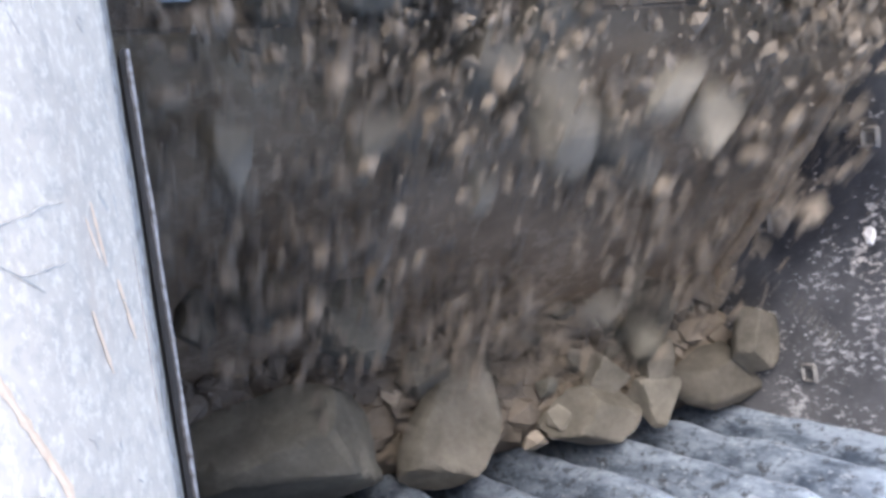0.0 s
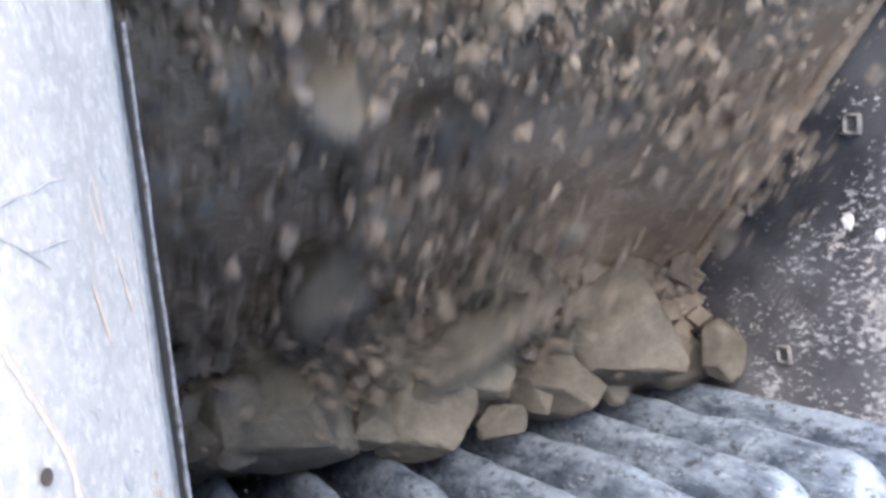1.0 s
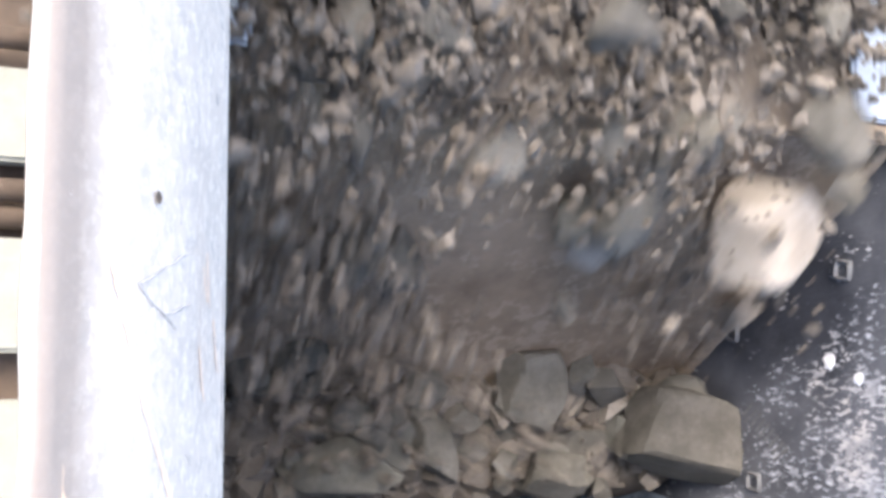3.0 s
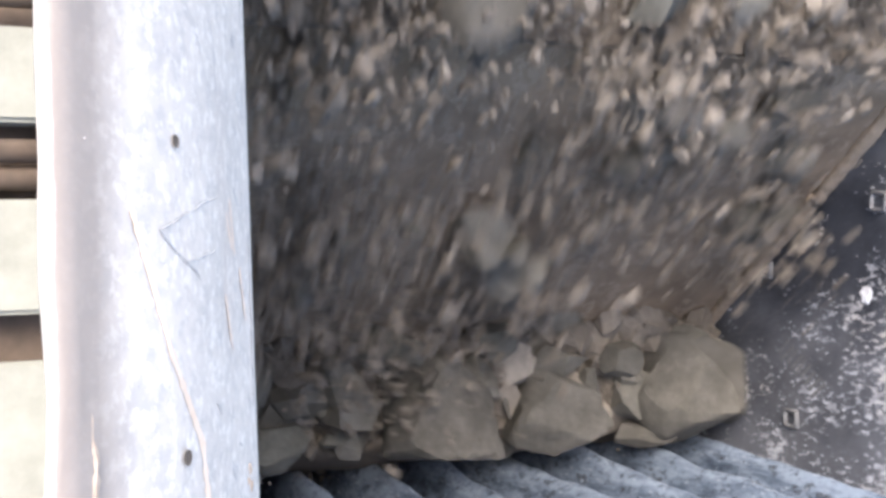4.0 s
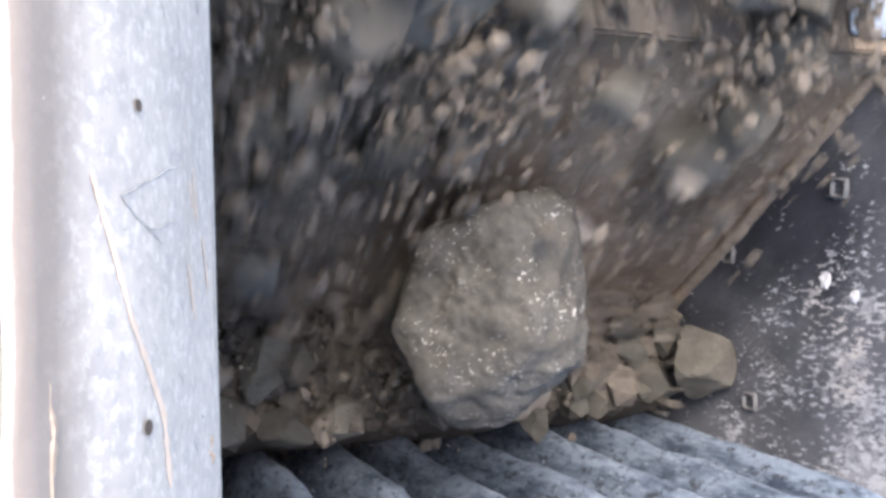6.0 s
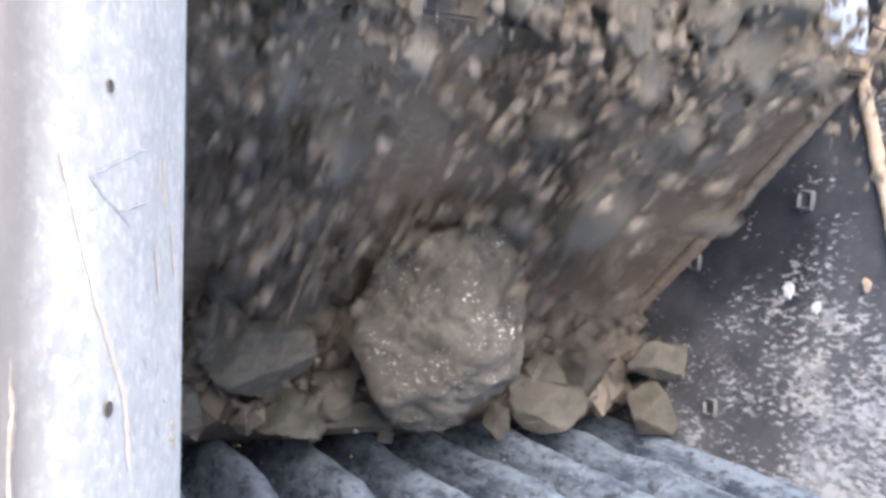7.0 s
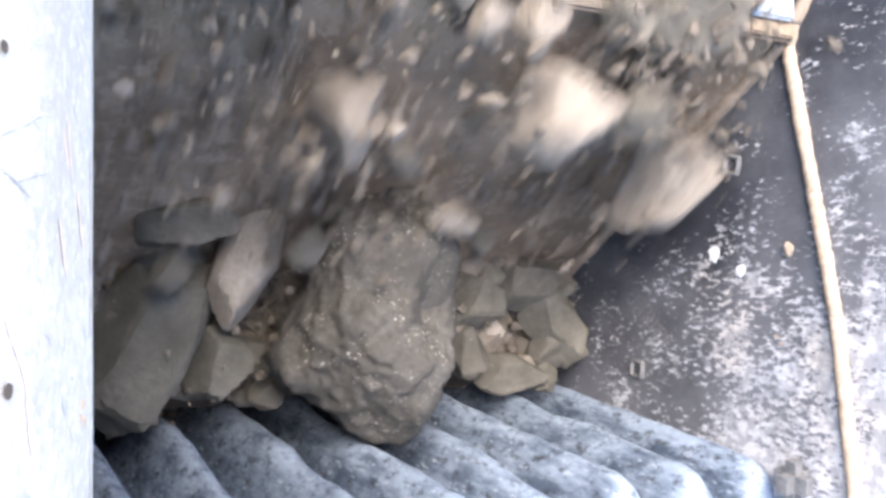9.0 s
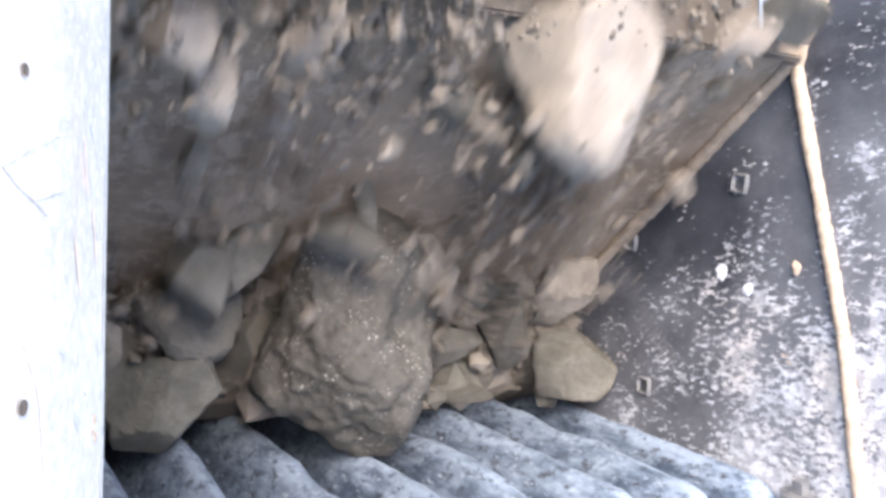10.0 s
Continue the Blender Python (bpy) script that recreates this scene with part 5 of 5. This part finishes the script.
tumbler(266, (0.092, 0.063, 0.056), 3.800, 0.158, 0.257, (5, -23, -38))
tumbler(267, (0.038, 0.047, 0.033), 3.833, 0.082, 0.507, (5, -23, 13))
tumbler(268, (0.041, 0.056, 0.035), 3.867, 0.186, 0.362, (5, -23, 20))
tumbler(269, (0.045, 0.057, 0.039), 3.900, 0.174, 0.714, (5, -23, -31))
tumbler(270, (0.050, 0.037, 0.033), 3.933, 0.192, 0.399, (5, -23, 19))
tumbler(271, (0.066, 0.073, 0.057), 4.000, 0.160, 0.986, (5, -22, -36))
tumbler(272, (0.118, 0.148, 0.102), 4.033, 0.110, 0.506, (5, -22, -40))
tumbler(273, (0.087, 0.064, 0.058), 4.067, 0.140, 0.154, (5, -22, 16))
tumbler(274, (0.046, 0.065, 0.040), 4.100, 0.158, 0.913, (5, -22, -30))
tumbler(275, (0.112, 0.098, 0.088), 4.133, 0.140, 0.245, (5, -22, -32))
tumbler(276, (0.044, 0.030, 0.027), 4.200, 0.124, 0.261, (5, -22, -14))
tumbler(277, (0.101, 0.143, 0.088), 4.233, 0.168, 0.557, (5, -22, 30))
tumbler(278, (0.112, 0.117, 0.097), 5.767, 0.186, 0.861, (3, -24, -8))
tumbler(279, (0.087, 0.090, 0.076), 5.800, 0.106, 0.888, (3, -24, 11))
tumbler(280, (0.060, 0.053, 0.048), 5.833, 0.156, 0.637, (3, -24, -18))
tumbler(281, (0.046, 0.033, 0.030), 5.900, 0.206, 0.738, (3, -25, -40))
tumbler(282, (0.087, 0.064, 0.058), 5.933, 0.114, 0.285, (3, -25, -29))
tumbler(283, (0.075, 0.095, 0.065), 5.967, 0.126, 0.336, (3, -25, -21))
tumbler(284, (0.049, 0.044, 0.039), 6.000, 0.170, 1.105, (3, -25, 20))
tumbler(285, (0.093, 0.076, 0.068), 6.033, 0.182, 0.825, (3, -25, 12))
tumbler(286, (0.120, 0.160, 0.104), 6.067, 0.166, 0.395, (3, -25, -31))
tumbler(287, (0.129, 0.118, 0.106), 6.100, 0.166, 0.637, (3, -25, -18))
tumbler(288, (0.124, 0.155, 0.107), 6.167, 0.184, 0.432, (3, -25, 19))
tumbler(289, (0.119, 0.115, 0.103), 6.200, 0.212, 0.952, (3, -25, 27))
tumbler(290, (0.076, 0.073, 0.066), 6.233, 0.134, 1.083, (3, -25, 30))
tumbler(291, (0.135, 0.186, 0.117), 6.267, 0.158, 0.817, (3, -25, -6))
tumbler(292, (0.089, 0.069, 0.062), 6.300, 0.142, 0.273, (3, -25, -35))
tumbler(293, (0.063, 0.072, 0.054), 6.333, 0.218, 1.145, (3, -25, 33))
tumbler(294, (0.040, 0.053, 0.034), 6.400, 0.102, 0.597, (3, -25, 34))
tumbler(295, (0.042, 0.036, 0.033), 6.433, 0.120, 0.716, (3, -25, -21))
tumbler(296, (0.118, 0.084, 0.076), 6.467, 0.156, 1.125, (3, -25, 25))
tumbler(297, (0.108, 0.080, 0.072), 6.500, 0.176, 0.758, (3, -25, -3))
tumbler(298, (0.043, 0.050, 0.038), 6.533, 0.202, 0.525, (3, -25, -41))
tumbler(299, (0.040, 0.042, 0.035), 6.567, 0.132, 0.553, (3, -25, 27))
tumbler(300, (0.130, 0.130, 0.113), 6.600, 0.098, 0.882, (3, -25, -27))
tumbler(301, (0.040, 0.027, 0.025), 6.667, 0.130, 0.490, (3, -26, -8))
tumbler(302, (0.130, 0.150, 0.112), 6.700, 0.148, 0.710, (2, -26, -18))
tumbler(303, (0.089, 0.064, 0.058), 6.733, 0.096, 0.962, (2, -26, 30))
tumbler(304, (0.101, 0.123, 0.087), 0.167, 0.206, 0.532, (7, -21, -28))
tumbler(305, (0.095, 0.103, 0.082), 0.233, 0.144, 0.591, (7, -21, -9))
tumbler(306, (0.056, 0.045, 0.041), 0.300, 0.148, 0.584, (7, -21, 23))
tumbler(307, (0.084, 0.081, 0.073), 0.367, 0.258, 1.183, (7, -21, 21))
tumbler(308, (0.117, 0.141, 0.102), 0.667, 0.182, 0.375, (6, -22, -23))
tumbler(309, (0.129, 0.151, 0.112), 0.733, 0.178, 0.739, (6, -22, -8))
tumbler(310, (0.072, 0.058, 0.052), 0.800, 0.230, 1.184, (6, -22, 14))
tumbler(311, (0.062, 0.054, 0.049), 0.867, 0.168, 0.903, (6, -22, -21))
tumbler(312, (0.046, 0.060, 0.040), 1.167, 0.150, 0.461, (4, -21, 19))
tumbler(313, (0.063, 0.066, 0.055), 1.233, 0.184, 0.420, (4, -21, -36))
tumbler(314, (0.064, 0.056, 0.050), 1.300, 0.142, 0.639, (4, -21, -25))
tumbler(315, (0.047, 0.052, 0.041), 1.367, 0.204, 1.000, (3, -20, 8))
tumbler(316, (0.086, 0.104, 0.075), 1.667, 0.216, 0.591, (3, -20, -33))
tumbler(317, (0.105, 0.100, 0.090), 1.733, 0.238, 0.523, (3, -19, 16))
tumbler(318, (0.069, 0.067, 0.060), 1.800, 0.156, 0.891, (4, -19, 24))
tumbler(319, (0.066, 0.045, 0.041), 1.867, 0.168, 0.630, (4, -19, 30))
tumbler(320, (0.063, 0.063, 0.054), 2.167, 0.140, 0.979, (6, -21, 11))
tumbler(321, (0.092, 0.102, 0.080), 2.233, 0.076, 0.586, (6, -22, 4))
tumbler(322, (0.064, 0.074, 0.055), 2.300, 0.134, 0.976, (7, -23, 32))
tumbler(323, (0.111, 0.105, 0.094), 2.367, 0.132, 0.273, (8, -23, -29))
tumbler(324, (0.067, 0.053, 0.048), 4.733, 0.118, 0.717, (4, -23, 20))
tumbler(325, (0.080, 0.076, 0.068), 4.767, 0.170, 0.396, (4, -23, -32))
tumbler(326, (0.091, 0.073, 0.065), 4.833, 0.128, 0.352, (4, -23, 11))
tumbler(327, (0.094, 0.106, 0.082), 4.867, 0.200, 0.202, (4, -23, 23))
tumbler(328, (0.097, 0.080, 0.072), 5.133, 0.142, 0.518, (4, -24, 33))
tumbler(329, (0.050, 0.038, 0.034), 5.200, 0.194, 1.105, (4, -24, 12))
tumbler(330, (0.036, 0.025, 0.023), 5.300, 0.114, 0.239, (4, -24, 3))
tumbler(331, (0.067, 0.065, 0.058), 5.367, 0.156, 0.560, (4, -24, -34))
tumbler(332, (0.127, 0.121, 0.109), 7.167, 0.232, 0.346, (2, -27, -11))
tumbler(333, (0.087, 0.103, 0.075), 7.233, 0.092, 0.884, (1, -27, 34))
tumbler(334, (0.105, 0.085, 0.076), 7.300, 0.134, 0.773, (1, -28, 32))
tumbler(335, (0.120, 0.113, 0.102), 7.367, 0.186, 0.367, (1, -28, -1))
tumbler(336, (0.052, 0.056, 0.045), 7.667, 0.240, 0.993, (0, -29, 27))
tumbler(337, (0.054, 0.065, 0.047), 7.733, 0.230, 0.569, (0, -30, 22))
tumbler(338, (0.053, 0.055, 0.046), 7.767, 0.262, 0.366, (-0, -30, 10))
tumbler(339, (0.111, 0.083, 0.074), 7.833, 0.234, 0.622, (-0, -30, -18))
tumbler(340, (0.050, 0.042, 0.038), 7.867, 0.236, 0.874, (-0, -30, 24))
tumbler(341, (0.066, 0.061, 0.055), 8.167, 0.172, 0.916, (-0, -30, 21))
tumbler(342, (0.068, 0.057, 0.051), 8.233, 0.186, 0.927, (-0, -30, -37))
tumbler(343, (0.043, 0.037, 0.033), 8.300, 0.270, 0.306, (-0, -30, 36))
tumbler(344, (0.135, 0.134, 0.117), 8.367, 0.108, 0.951, (0, -30, -29))
tumbler(345, (0.060, 0.050, 0.045), 8.667, 0.214, 0.954, (0, -30, 22))
tumbler(346, (0.114, 0.103, 0.093), 8.733, 0.166, 0.947, (0, -30, -10))
tumbler(347, (0.121, 0.127, 0.105), 8.800, 0.212, 0.351, (0, -30, 33))
tumbler(348, (0.067, 0.070, 0.058), 8.867, 0.226, 0.413, (0, -30, 12))
tumbler(349, (0.045, 0.058, 0.039), 9.167, 0.146, 0.369, (-0, -30, -34))
tumbler(350, (0.048, 0.067, 0.041), 9.233, 0.222, 0.275, (-0, -30, 22))
tumbler(351, (0.067, 0.071, 0.058), 9.300, 0.230, 0.775, (-0, -30, -5))
tumbler(352, (0.089, 0.067, 0.060), 9.367, 0.238, 1.266, (-0, -30, 19))
tumbler(353, (0.041, 0.042, 0.035), 9.667, 0.216, 0.358, (0, -30, -16))
tumbler(354, (0.045, 0.062, 0.039), 9.733, 0.138, 0.874, (0, -30, -5))
tumbler(355, (0.117, 0.166, 0.101), 9.800, 0.152, 0.448, (0, -30, 8))
tumbler(356, (0.130, 0.088, 0.079), 9.867, 0.170, 0.662, (0, -30, -2))


def motions():
    for ob, rows in MOVES:
        walk(ob, rows)


motions()
